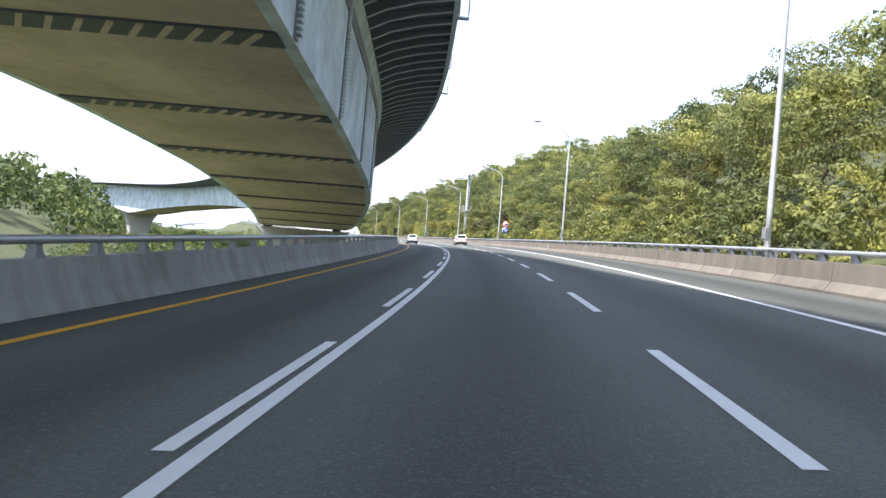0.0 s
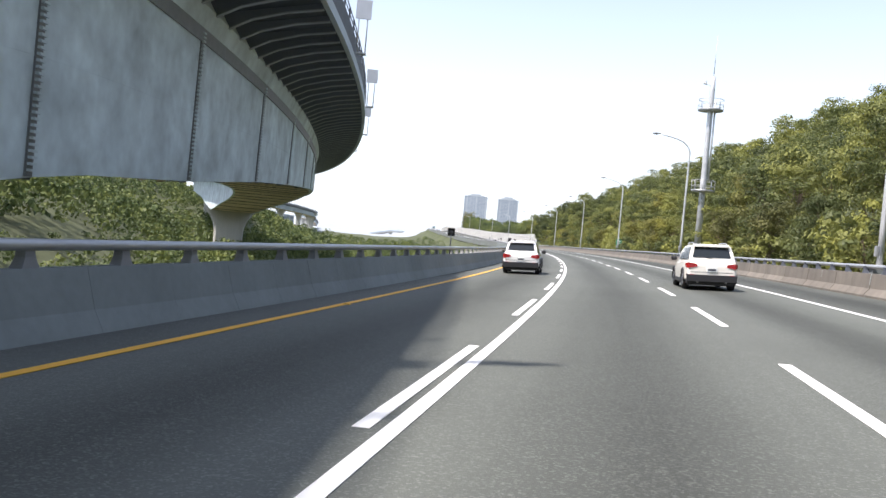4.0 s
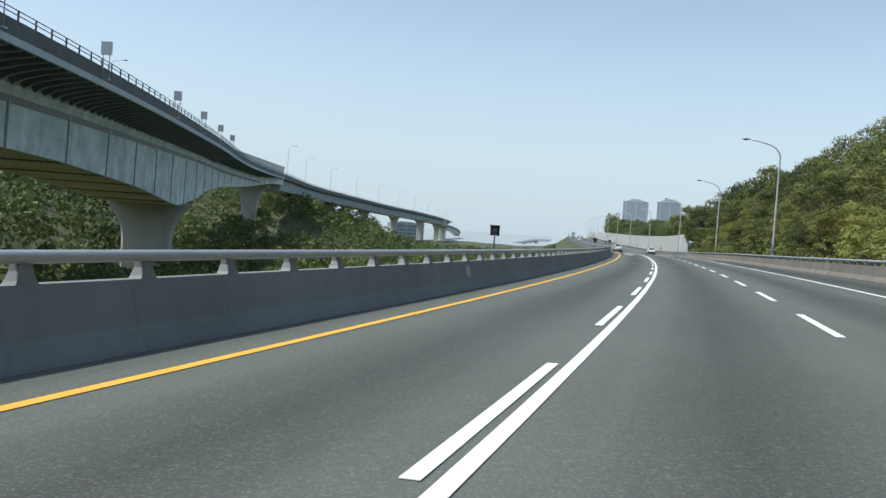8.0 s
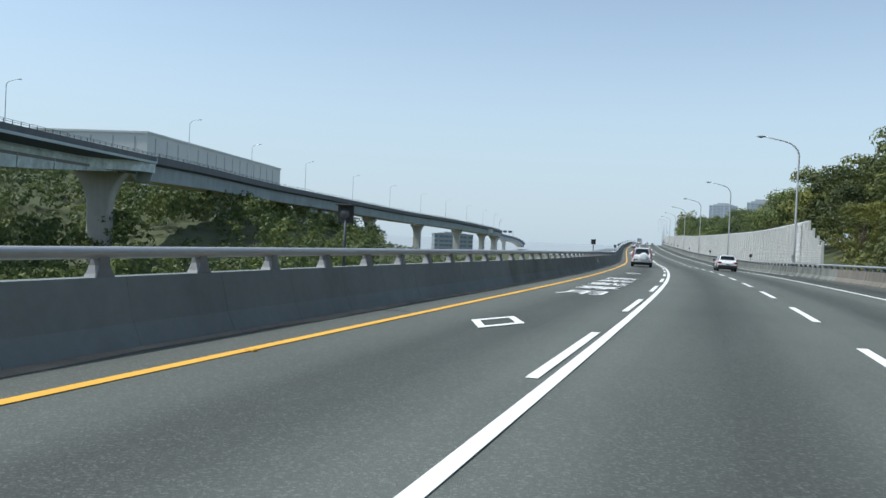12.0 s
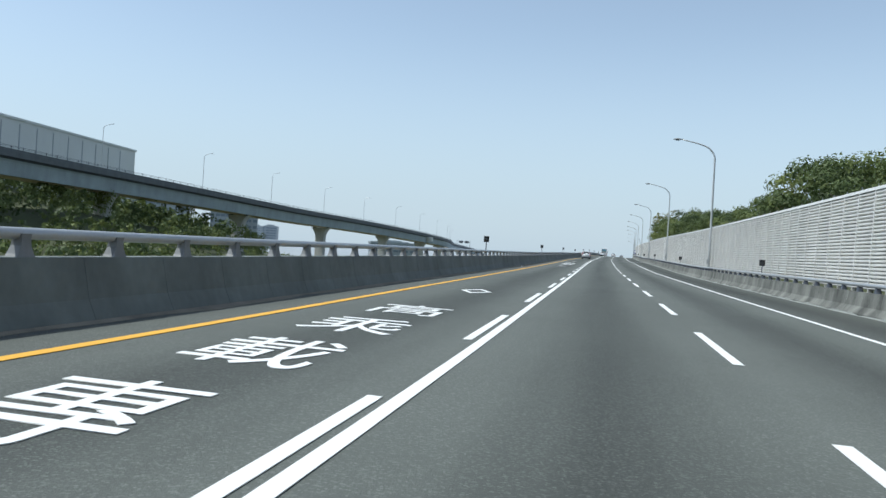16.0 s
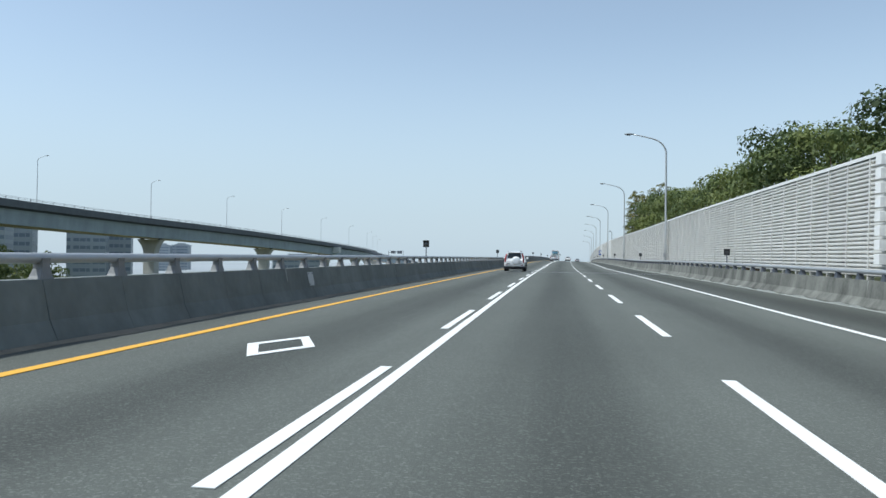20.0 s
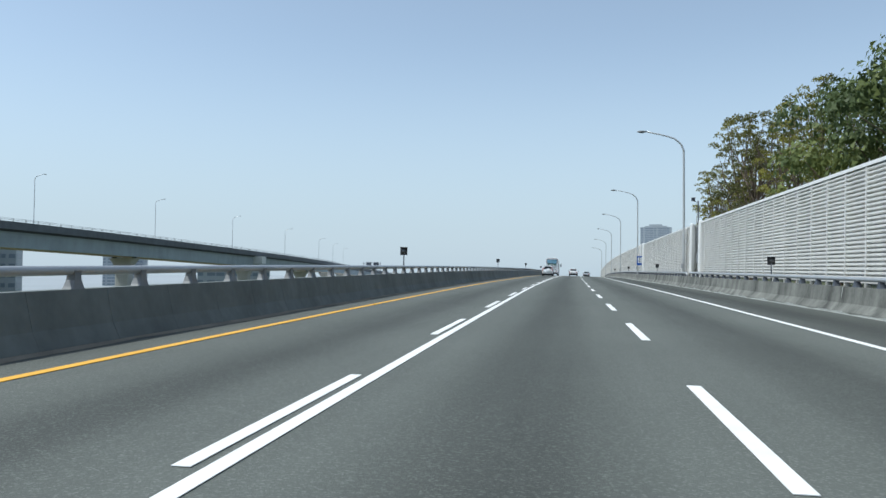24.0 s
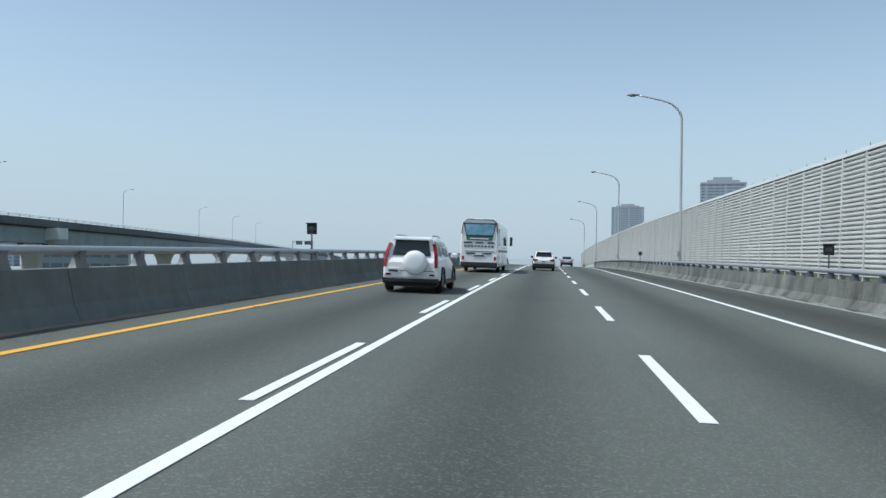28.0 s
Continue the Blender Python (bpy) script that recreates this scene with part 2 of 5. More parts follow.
# ---------------------------------------------------------------- the road's line
KAP_S = (-100, 0, 60, 120, 180, 240, 300, 360, 420, 500, 700, 1200)
KAP = (0.001530, 0.001530, 0.001191, 0.001361, 0.000602, 0.000875, 0.000627, 0.001394, 0.000338, -0.000103, -0.000151, 0.000358)
BANK_S = (-100, 0, 100, 200, 300, 400, 500, 600, 720, 1000)
BANK = (-2.78, -3.01, -2.93, -3.07, -1.46, 0.75, 1.37, 0.50, 1.07, 1.03)
LEV_S = tuple(range(-60, 960, 30)) + (1000,)
LEV = (-1.79, -0.85, -0.00, 0.27, 0.38, 0.37, 0.28, 0.10, -0.12, -0.30, -0.50, -0.69, -0.87, -1.01, -1.28, -1.56, -1.89, -1.83, -1.71, -1.54, -1.26, -0.97, -0.72, -0.51, -0.12, 0.21, 0.46, 0.66, 0.84, 0.91, 0.93, 0.77, 0.46, 0.07, -1.87)
# sideways ease of the line from its arcs, at the same places
EASE = (1.16, 0.58, -0.01, 0.09, 0.29, 0.55, 0.86, 1.16, 1.29, 1.18, 0.99, 0.79, 0.60, 0.38, 0.27, 0.19, 0.08, -0.11, -0.24, -0.34, -0.41, -0.45, -0.49, -0.53, -0.57, -0.70, -0.81, -0.96, -1.06, -1.16, -1.23, -1.28, -1.31, -1.34, -1.34)


def smooth_at(x, xp, yp):
    xp, yp = np.asarray(xp, float), np.asarray(yp, float)
    m = np.gradient(yp, xp)
    i = np.clip(np.searchsorted(xp, x) - 1, 0, len(xp) - 2)
    h = xp[i + 1] - xp[i]
    u = np.clip((x - xp[i]) / h, 0, 1)
    return (2 * u**3 - 3 * u**2 + 1) * yp[i] + (u**3 - 2 * u**2 + u) * h * m[i] + (-2 * u**3 + 3 * u**2) * yp[i + 1] + (u**3 - u**2) * h * m[i + 1]


G = np.arange(-400, 1500, 0.5)
_k = np.interp(G, KAP_S, KAP)
G_TH = np.cumsum(_k) * 0.5
_i0 = int(np.searchsorted(G, 0))
G_TH -= G_TH[_i0]
G_X, G_Y = np.cumsum(-np.sin(G_TH)) * 0.5, np.cumsum(np.cos(G_TH)) * 0.5
G_X, G_Y = G_X - G_X[_i0], G_Y - G_Y[_i0]
_w = smooth_at(G, LEV_S, EASE)
G_X, G_Y = G_X + np.cos(G_TH) * _w, G_Y + np.sin(G_TH) * _w
G_TH = G_TH - np.gradient(_w, 0.5)


def level(s, l):
    return smooth_at(s, LEV_S, LEV) - (l - 1.7) * np.tan(np.radians(smooth_at(s, BANK_S, BANK)))


def road_xyz(s, l, h=0.0):
    """World places of points s along, l to the right of the double line and h above the road."""
    s, l = np.broadcast_arrays(np.asarray(s, float), np.asarray(l, float))
    th, x, y = np.interp(s, G, G_TH), np.interp(s, G, G_X), np.interp(s, G, G_Y)
    return np.stack([x + l * np.cos(th), y + l * np.sin(th), level(s, l) + h], -1)


def heading(s):
    return math.degrees(float(np.interp(s, G, G_TH)))


def at_road(s, l, h=0.0, turn=0.0):
    x, y, z = road_xyz(s, l, h).tolist()
    return pose(x, y, z, 0, 0, heading(s) + turn)


# ---------------------------------------------------------------- mesh helpers
def mesh_of(name, verts, faces, material, smooth=False):
    me = bpy.data.meshes.new(name)
    me.from_pydata([tuple(map(float, v)) for v in verts], [], faces)
    for m in (material if isinstance(material, (list, tuple)) else [material]):
        me.materials.append(m)
    if smooth:
        me.polygons.foreach_set("use_smooth", [True] * len(me.polygons))
    me.update()
    return me


def bm_mesh(name, bm, material, smooth=False):
    me = bpy.data.meshes.new(name)
    bm.to_mesh(me)
    bm.free()
    me.materials.append(material)
    if smooth:
        me.polygons.foreach_set("use_smooth", [True] * len(me.polygons))
    return me


def part(name, me, parent=None, label="", m=None):
    ob = new(name, me)
    if parent:
        ob.parent = parent
    if m is not None:
        ob.matrix_basis = m
    if label:
        ob["label"] = label
    return ob


def thing(name, label, category, m=None, group="", kind=""):
    ob = new(name)
    ob.empty_display_size = 0.2
    if m is not None:
        ob.matrix_basis = m
    return tagged(ob, label, category, group, kind)


def box_bm(bm, x0, y0, z0, x1, y1, z1, bevel=0.0):
    r = bmesh.ops.create_cube(bm, size=1.0, matrix=Matrix.LocRotScale(((x0 + x1) / 2, (y0 + y1) / 2, (z0 + z1) / 2), None, (x1 - x0, y1 - y0, z1 - z0)))
    if bevel:
        es = list({e for v in r["verts"] for e in v.link_edges})
        bmesh.ops.bevel(bm, geom=es, offset=bevel, segments=1, affect="EDGES")
    return bm


def box_mesh(name, x0, y0, z0, x1, y1, z1, material, bevel=0.0):
    return bm_mesh(name, box_bm(bmesh.new(), x0, y0, z0, x1, y1, z1, bevel), material)


def tube_mesh(name, pts, radii, material, sides=10, caps=True):
    """A round tube along pts with a radius at each."""
    pts = [Vector(p) for p in pts]
    radii = radii if isinstance(radii, (list, tuple)) else [radii] * len(pts)
    vs, fs = [], []
    for i, p in enumerate(pts):
        d = (pts[min(i + 1, len(pts) - 1)] - pts[max(i - 1, 0)]).normalized()
        ref = Vector((0, 0, 1)) if abs(d.z) < 0.9 else Vector((1, 0, 0))
        u = d.cross(ref).normalized()
        v = u.cross(d).normalized()
        for k in range(sides):
            a = 2 * math.pi * k / sides
            vs.append(p + (u * math.cos(a) + v * math.sin(a)) * radii[i])
    n = len(pts)
    for i in range(n - 1):
        for k in range(sides):
            a, b = i * sides + k, i * sides + (k + 1) % sides
            fs.append((a, b, b + sides, a + sides))
    if caps:
        fs.append(tuple(range(sides - 1, -1, -1)))
        fs.append(tuple((n - 1) * sides + k for k in range(sides)))
    return mesh_of(name, vs, fs, material, True)


def loft_mesh(name, rings, material, closed=True, caps=True, smooth=False):
    """A skin over rings, each a list of the same number of places."""
    n = len(rings[0])
    vs = [p for r in rings for p in r]
    fs = []
    for i in range(len(rings) - 1):
        for k in range(n if closed else n - 1):
            a, b = i * n + k, i * n + (k + 1) % n
            fs.append((a, b, b + n, a + n))
    if caps and closed:
        fs.append(tuple(range(n - 1, -1, -1)))
        fs.append(tuple((len(rings) - 1) * n + k for k in range(n)))
    return mesh_of(name, vs, fs, material, smooth)


def sweep_road(name, profile, s0, s1, step, material, closed=True, smooth=False):
    """A profile of (l, h) drawn along the road."""
    ss = np.linspace(s0, s1, max(2, int(round((s1 - s0) / step)) + 1))
    rings = [[road_xyz(s, l, h).tolist() for l, h in profile] for s in ss]
    return loft_mesh(name, rings, material, closed, closed, smooth)


# ---------------------------------------------------------------- terrain
# the viaduct's near edge in plan
EDGE = ((7.2, -40), (2.7, 10), (-0.8, 40), (-5.4, 75), (-14.9, 113), (-27.4, 150), (-52.3, 200), (-84, 248), (-127.5, 300), (-175.5, 355), (-219.8, 415), (-266, 480), (-304.4, 560), (-335.1, 640), (-365.4, 720), (-403.3, 815), (-452.7, 910), (-555.4, 1067), (-631.1, 1230), (-720.5, 1400))
def nearest_sl(x, y):
    """Road places of an array of ground points."""
    gx, gy, gs, gt = G_X[::8], G_Y[::8], G[::8], G_TH[::8]
    out_s, out_l = np.empty_like(x), np.empty_like(x)
    for a in range(0, len(x), 4000):
        xx, yy = x[a:a + 4000], y[a:a + 4000]
        j = np.argmin((gx[None] - xx[:, None])**2 + (gy[None] - yy[:, None])**2, 1)
        ex, ey = xx - gx[j], yy - gy[j]
        tx, ty = -np.sin(gt[j]), np.cos(gt[j])
        out_s[a:a + 4000] = gs[j] + ex * tx + ey * ty
        out_l[a:a + 4000] = ex * ty - ey * tx
    return out_s, out_l


def hill_noise(x, y):
    return 1.6 * np.sin(x * 0.05 + 1.3) * np.cos(y * 0.043) + 0.9 * np.sin(x * 0.13 + y * 0.11) + 2.2 * np.sin(y * 0.021 + x * 0.013)


def ground_z(x, y):
    x, y = np.atleast_1d(np.asarray(x, float)), np.atleast_1d(np.asarray(y, float))
    s, l = nearest_sl(x, y)
    base = level(np.clip(s, -400, 1400), np.clip(l, -6, 14))
    # the wooded slope on the right fades out along the noise wall
    rise = np.interp(s, [-400, 170, 240, 300, 390, 470, 620, 760, 900, 1400], [0.65, 0.65, 0.77, 0.78, 0.62, 0.22, 0.10, 0.08, 0.0, 0.0])
    top = np.interp(s, [-400, 170, 240, 350, 420, 470, 560, 760, 1000], [41, 41, 47, 46, 24, 6, 3, 3, 0])
    d = np.clip(l - 15.0, 0, None)
    right = top * (1 - np.exp(-rise * d / np.maximum(top, 0.5))) + hill_noise(x, y) * np.clip(d / 25, 0, 1) * np.clip(top / 20, 0.1, 1)
    right -= np.clip((l - 260) / 400, 0, 1) * (top + 8)
    # a drop to the valley on the left, with a wooded hill behind the viaduct
    dl = np.clip(-l - 5.9, 0, None)
    left = -9.0 * np.clip(dl / 14, 0, 1)**0.8
    # behind the viaduct the wooded side climbs again
    vx = np.interp(y, [p_[1] for p_ in EDGE], [p_[0] for p_ in EDGE])
    behind = np.clip((vx - x) * 0.8 - 24, 0, None)
    crest = np.interp(y, [-100, 60, 150, 260, 330, 420, 520, 600, 680, 800], [16, 22, 26, 26, 25, 24, 20, 8, 2, 0])
    under = np.interp(y, [200, 320, 400, 430, 470, 520, 570, 620, 700], [0, 0, 4, 12, 16, 15, 11, 3, 0])
    left += under * np.clip((vx - x + 50) / 55, 0, 1)**1.5
    left -= 2.5 * np.clip((dl - 14) / 30, 0, 1)
    left += crest * (1 - np.exp(-behind / 38)) + 0.35 * hill_noise(x, y) * np.clip(dl / 40, 0, 1)
    z = np.where(l > 0, base + right, base + left)
    z = np.where((l > -5.9) & (l < 14), base - 0.6, z)
    return np.where(np.hypot(x + 150, y - 450) > 1500, np.minimum(z, -9.0), z)


def axis(lo, hi, step):
    mid = np.arange(lo, hi + step, step)
    out = [lo - 40, lo - 120, lo - 300, lo - 700, lo - 1500, lo - 3200][::-1]
    return np.concatenate([out, mid, [hi + 40, hi + 120, hi + 300, hi + 700, hi + 1500, hi + 3200]])


def make_ground():
    xs, ys = axis(-560, 240, 7.0), axis(-140, 1240, 7.0)
    X, Y = np.meshgrid(xs, ys)
    z = ground_z(X.ravel(), Y.ravel())
    n, m = len(xs), len(ys)
    vs = np.stack([X.ravel(), Y.ravel(), z], 1)
    fs = [(j * n + i, j * n + i + 1, (j + 1) * n + i + 1, (j + 1) * n + i) for j in range(m - 1) for i in range(n - 1)]
    me = mesh_of("ground", vs, fs, [SOIL, FAR_HAZE], True)
    # faces beyond 580 m take the haze-coloured material instead of soil
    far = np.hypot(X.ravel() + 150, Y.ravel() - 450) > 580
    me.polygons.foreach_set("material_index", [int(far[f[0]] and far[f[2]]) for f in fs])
    tagged(new("ground", me), "grassy valley floor and wooded hillside soil", "ground", kind="structure")


make_ground()

# ---------------------------------------------------------------- carriageway
S0, S1 = -60.0, 1000.0
L_YEL, L_DASH, L_EDGE, L_HOV = -3.85, 3.72, 7.76, -0.18
road_me = sweep_road("road", [(-5.3, 0), (12.4, 0), (12.4, -0.9), (-5.6, -0.9)], S0, S1, 4.0, ASPHALT)
uv = road_me.uv_layers.new(name="lane")
_n = int(round((S1 - S0) / 4.0)) + 1
_s = np.repeat(np.linspace(S0, S1, _n), 4)
_l = np.tile([-5.3, 12.4, 12.4, -5.6], _n)
_vi = np.empty(len(road_me.loops), dtype=np.int32)
road_me.loops.foreach_get("vertex_index", _vi)
uv.data.foreach_set("uv", np.stack([_l[_vi], _s[_vi]], 1).astype(np.float32).ravel())
road = tagged(new("road", road_me), "dark grey asphalt motorway carriageway with worn lanes", "road", kind="structure")


def stripe(name, l, w, s0, s1, material, step=4.0):
    return sweep_road(name, [(l - w / 2, 0.004), (l - w / 2, 0.010), (l + w / 2, 0.010), (l + w / 2, 0.004)], s0, s1, step, material)


yellow = tagged(part("edge_line", stripe("edge_line", L_YEL, 0.17, S0, S1, PAINT_YELLOW), road), kind="structure")
part("solid_line", stripe("solid_line", 0.0, 0.15, S0, S1, PAINT_WHITE), road)
part("edge_line", stripe("edge_line", L_EDGE, 0.17, S0, S1, PAINT_WHITE), road)
for k in range(-6, 100):
    for l, ph in ((L_DASH, -0.56), (L_HOV - 0.06, -0.76)):
        part("dash", stripe("dash", l, 0.14 if l < 0 else 0.16, k * 10 + ph - (5.0 if k < 64 else 4.4), k * 10 + ph, PAINT_WHITE, 2.2), road)

# finger joints across the carriageway
for s in (282.6, 598.9):
    j = thing("expansion_joint", "grey steel finger expansion joint set across the asphalt", "expansion joint", kind="structure")
    part("steel_strip", sweep_road("steel_strip", [(-5.0, 0.002), (-5.0, 0.016), (11.0, 0.016), (11.0, 0.002)], s - 0.28, s + 0.28, 0.56, GALV), j)
    part("gap", sweep_road("gap", [(-5.0, 0.010), (-5.0, 0.020), (11.0, 0.020), (11.0, 0.010)], s - 0.05, s + 0.05, 0.1, BLACK), j)


# raised yellow studs beside the edge line
stud_me = loft_mesh("road_stud", [[(-w, -w, z), (w, -w, z), (w, w, z), (-w, w, z)] for w, z in ((0.062, -0.004), (0.060, 0.012), (0.038, 0.026))], PAINT_YELLOW)
for k in range(-2, 48):
    x, y, z = road_xyz(4.5 + 20 * k, L_YEL + 0.08, 0.010).tolist()
    part("road_stud", stud_me, road, m=pose(x, y, z, 0, 0, heading(4.5 + 20 * k)))
# ---------------------------------------------------------------- lane writing
def seat_frame(s, l, h=0.0, ds=4.0):
    """A pose on the road that follows its turn, slope and cross fall."""
    a, b = Vector(road_xyz(s, l, h).tolist()), Vector(road_xyz(s + ds, l, h).tolist())
    r = Vector(road_xyz(s, l + 1.0, h).tolist())
    y = (b - a).normalized()
    x = (r - a)
    x = (x - y * x.dot(y)).normalized()
    z = x.cross(y)
    m = Matrix((x, y, z)).transposed().to_4x4()
    m.translation = a
    return m


def road_sign_glyph(ch, s, l):
    """A painted character, stretched along the lane."""
    cu = bpy.data.curves.new("lane_character", "FONT")
    cu.body, cu.size, cu.align_x, cu.align_y = ch, 1.0, "CENTER", "CENTER"
    cu.extrude = 0.004
    tmp = new("lane_character", cu)
    me = bpy.data.meshes.new_from_object(tmp.evaluated_get(bpy.context.evaluated_depsgraph_get()))
    bpy.data.objects.remove(tmp)
    me.materials.clear()
    me.materials.append(PAINT_WHITE)
    return part("lane_character", me, road, m=seat_frame(s, l, 0.008, 1.0) @ Matrix.Diagonal((1.65, 2.5, 1.0, 1.0)))


def lane_diamond(s, l):
    outer, inner = (1.28, 0.50), (0.88, 0.33)
    pts = []
    for a, b in (outer, inner):
        for ds, dl in ((-a, 0), (0, b), (a, 0), (0, -b)):
            pts.append(road_xyz(s + ds, l + dl, 0.010).tolist())
    low = [(p[0], p[1], p[2] - 0.006) for p in pts]
    fs = []
    for k in range(4):
        n = (k + 1) % 4
        fs += [(k, n, 4 + n, 4 + k), (8 + k, 12 + k, 12 + n, 8 + n), (k, 8 + k, 8 + n, n), (4 + k, 4 + n, 12 + n, 12 + k)]
    part("lane_diamond", mesh_of("lane_diamond", pts + low, fs, PAINT_WHITE), road)


for top in (355.6, 438.2, 530.5):
    for i, ch in enumerate("高乘載專用"):
        road_sign_glyph(ch, top - 3.6 * i, -2.1)
for s in (330.0, 366.3, 411.5, 447.2, 506.3, 540.8):
    lane_diamond(s, -2.1)

# ---------------------------------------------------------------- parapets
SEG = 4.0


def face_x(side, h):
    """How far the upper road face lies behind the foot at height h."""
    return -(0.14 + 0.13 * (h - 0.30) / 0.56) if side > 0 else -(0.20 + 0.07 * (h - 0.33) / 0.53)



def parapet_mesh(name, side, material):
    """A four-metre concrete parapet block with a sloped foot, joints and a coping, the road face towards +x when side is 1."""
    low = [(0.0, 0.0), (-0.02, 0.05), (-0.14, 0.30)] if side > 0 else [(0.0, 0.0), (0.0, 0.08), (-0.20, 0.33)]
    prof = low + [(-0.27, 0.86), (-0.55, 0.86), (-0.55, -0.9), (0.0, -0.9)]
    rings = []
    for y, inset in ((0.004, 0.008), (0.014, 0.0), (1.99, 0.0), (1.996, 0.006), (2.004, 0.006), (2.01, 0.0), (3.986, 0.0), (3.996, 0.008)):
        rings.append([((x - (inset if k in (0, 1, 2, 3) else 0)) * side, y, h - (inset if k in (3, 4) else 0)) for k, (x, h) in enumerate(prof)])
    return loft_mesh(name, rings, material)


def make_parapet(name, label, l_face, side, s0, s1, rail_h, post_step):
    root = thing(name, label, "crash barrier", kind="structure")
    me = parapet_mesh("parapet_block", side, CONC_BARRIER)
    pale = parapet_mesh("parapet_block", side, CONC_PALE)
    tan = parapet_mesh("parapet_block", side, CONC_TAN)
    old = parapet_mesh("parapet_block", side, CONC_STAINED)
    mottled = parapet_mesh("parapet_block", side, CONC_MOTTLED)
    n = int((s1 - s0) / SEG)
    for i in range(n):
        part("parapet_block", old if (side < 0 and s0 + i * SEG > 372) else mottled if side > 0 and s0 + i * SEG > 340 else pale if side > 0 and s0 + i * SEG < 110 else tan if side < 0 else me, root, m=seat_frame(s0 + i * SEG, l_face))
    # lime runs below some of the joints, on the upper face
    rng = random.Random(int(s1) + side)
    for i in range(n):
        if rng.random() < (0.05 if side > 0 else 0.30):
            a, w1, w2, lo = rng.choice((0.0, 2.0)) + rng.uniform(-0.1, 0.1), rng.uniform(0.02, 0.05), rng.uniform(0.01, 0.03), rng.uniform(0.36, 0.6)
            ring = [[((face_x(side, h) + e) * side, y, h) for y, h in ((a - w1, 0.855), (a + w1, 0.855), (a + w2, lo), (a - w2, lo))] for e in (-0.02, 0.004)]
            part("lime_run", loft_mesh("lime_run", ring, EFFLOR), root, m=seat_frame(s0 + i * SEG, l_face))
    lr = l_face - 0.40 * side
    # the right rail breaks off at the recesses, its ends bent down to the coping
    gaps = ((702.7, 704.2), (752.7, 754.2)) if side < 0 else ()
    cuts = [s0] + [q for g in gaps for q in g] + [s1]
    for a, b in zip(cuts[::2], cuts[1::2]):
        run = [(s, rail_h) for s in np.linspace(a, b, int((b - a) / 3.0) + 2)]
        if a > s0:
            run = [(a, 0.84), (a + 0.02, 0.98), (a + 0.10, rail_h - 0.05), (a + 0.24, rail_h)] + run[1:]
        if b < s1:
            run = run[:-1] + [(b - 0.24, rail_h), (b - 0.10, rail_h - 0.05), (b - 0.02, 0.98), (b, 0.84)]
        part("rail_pipe", tube_mesh("rail_pipe", [road_xyz(s, lr, h).tolist() for s, h in run], 0.075, GALV, 12), root, "round grey galvanised steel rail")
    # what the rain and the traffic leave at the foot
    if side > 0:
        rings = []
        for s in np.arange(300.0, s1, 1.5):
            w = 0.16 + 0.07 * math.sin(s * 0.71) + 0.05 * math.sin(s * 2.3)
            rings.append([road_xyz(s, l_face + o, h).tolist() for o, h in ((-0.01, 0.0), (-0.01, 0.03), (w * 0.4, 0.014), (w, 0.004), (w, -0.01))])
        part("grit_strip", loft_mesh("grit_strip", rings, GRIT), root, "dusty grit along the foot")
    else:
        rings = []
        for s in np.arange(392.0, s1, 0.8):
            h = 0.055 + 0.028 * math.sin(s * 1.3) + 0.024 * math.sin(s * 3.1)
            w = 0.05 + 0.03 * math.sin(s * 0.9)
            rings.append([road_xyz(s, l_face - o, z).tolist() for o, z in ((-0.02, 0.0), (-0.02, h), (0.008, h), (0.012, 0.012), (w + 0.03, 0.004), (w + 0.03, -0.01))])
        part("lime_foot", loft_mesh("lime_foot", rings, EFFLOR), root, "pale lime crust along the foot")
    # cast posts: a broad foot that narrows and leans towards the rail
    rings = []
    for h, hw, y0, y1 in ((0.84, 0.10, -0.17, 0.17), (0.90, 0.09, -0.13, 0.13), (1.00, 0.075, -0.085, 0.095), (1.10, 0.07, -0.075, 0.085), (rail_h, 0.08, -0.08, 0.09)):
        rings.append([(-hw, y0, h), (hw, y0, h), (hw, y1, h), (-hw, y1, h)])
    post_mat = CAST if side > 0 else STEEL_DARK
    pm = loft_mesh("rail_post", rings, post_mat)
    bracket = bm_mesh("rail_clamp", box_bm(bmesh.new(), -0.09, -0.05, rail_h - 0.085, 0.09, 0.05, rail_h + 0.085, 0.02), GALV)
    ss = [q for q in np.arange(s0 + 1.0, s1, post_step) if not any(a - 0.15 < q < b + 0.15 for a, b in gaps)]
    near = [s for s in ss if s0 + 20 < s < s0 + 20 + 300 * post_step]
    for s in near[:300]:
        p = part("rail_post", pm, root, m=seat_frame(s, lr))
    rest = [s for s in ss if s not in set(near[:300])]
    vs, fs = [], []
    src_v, src_f = [v.co.copy() for v in pm.vertices], [tuple(p.vertices) for p in pm.polygons]
    for s in rest:
        m = seat_frame(s, lr)
        k = len(vs)
        vs += [m @ v for v in src_v]
        fs += [tuple(i + k for i in f) for f in src_f]
    tagged(part("far_rail_posts", mesh_of("far_rail_posts", vs, fs, post_mat), root), kind="stuff")
    return root


make_parapet("parapet_left", "stained grey concrete parapet with a round steel rail on cast posts", -4.98, 1, -40.0, 900.0, 1.15, 1.95)
make_parapet("parapet_right", "weathered tan concrete parapet with a round steel rail on cast posts", 11.0, -1, -40.0, 900.0, 1.12, 2.0)


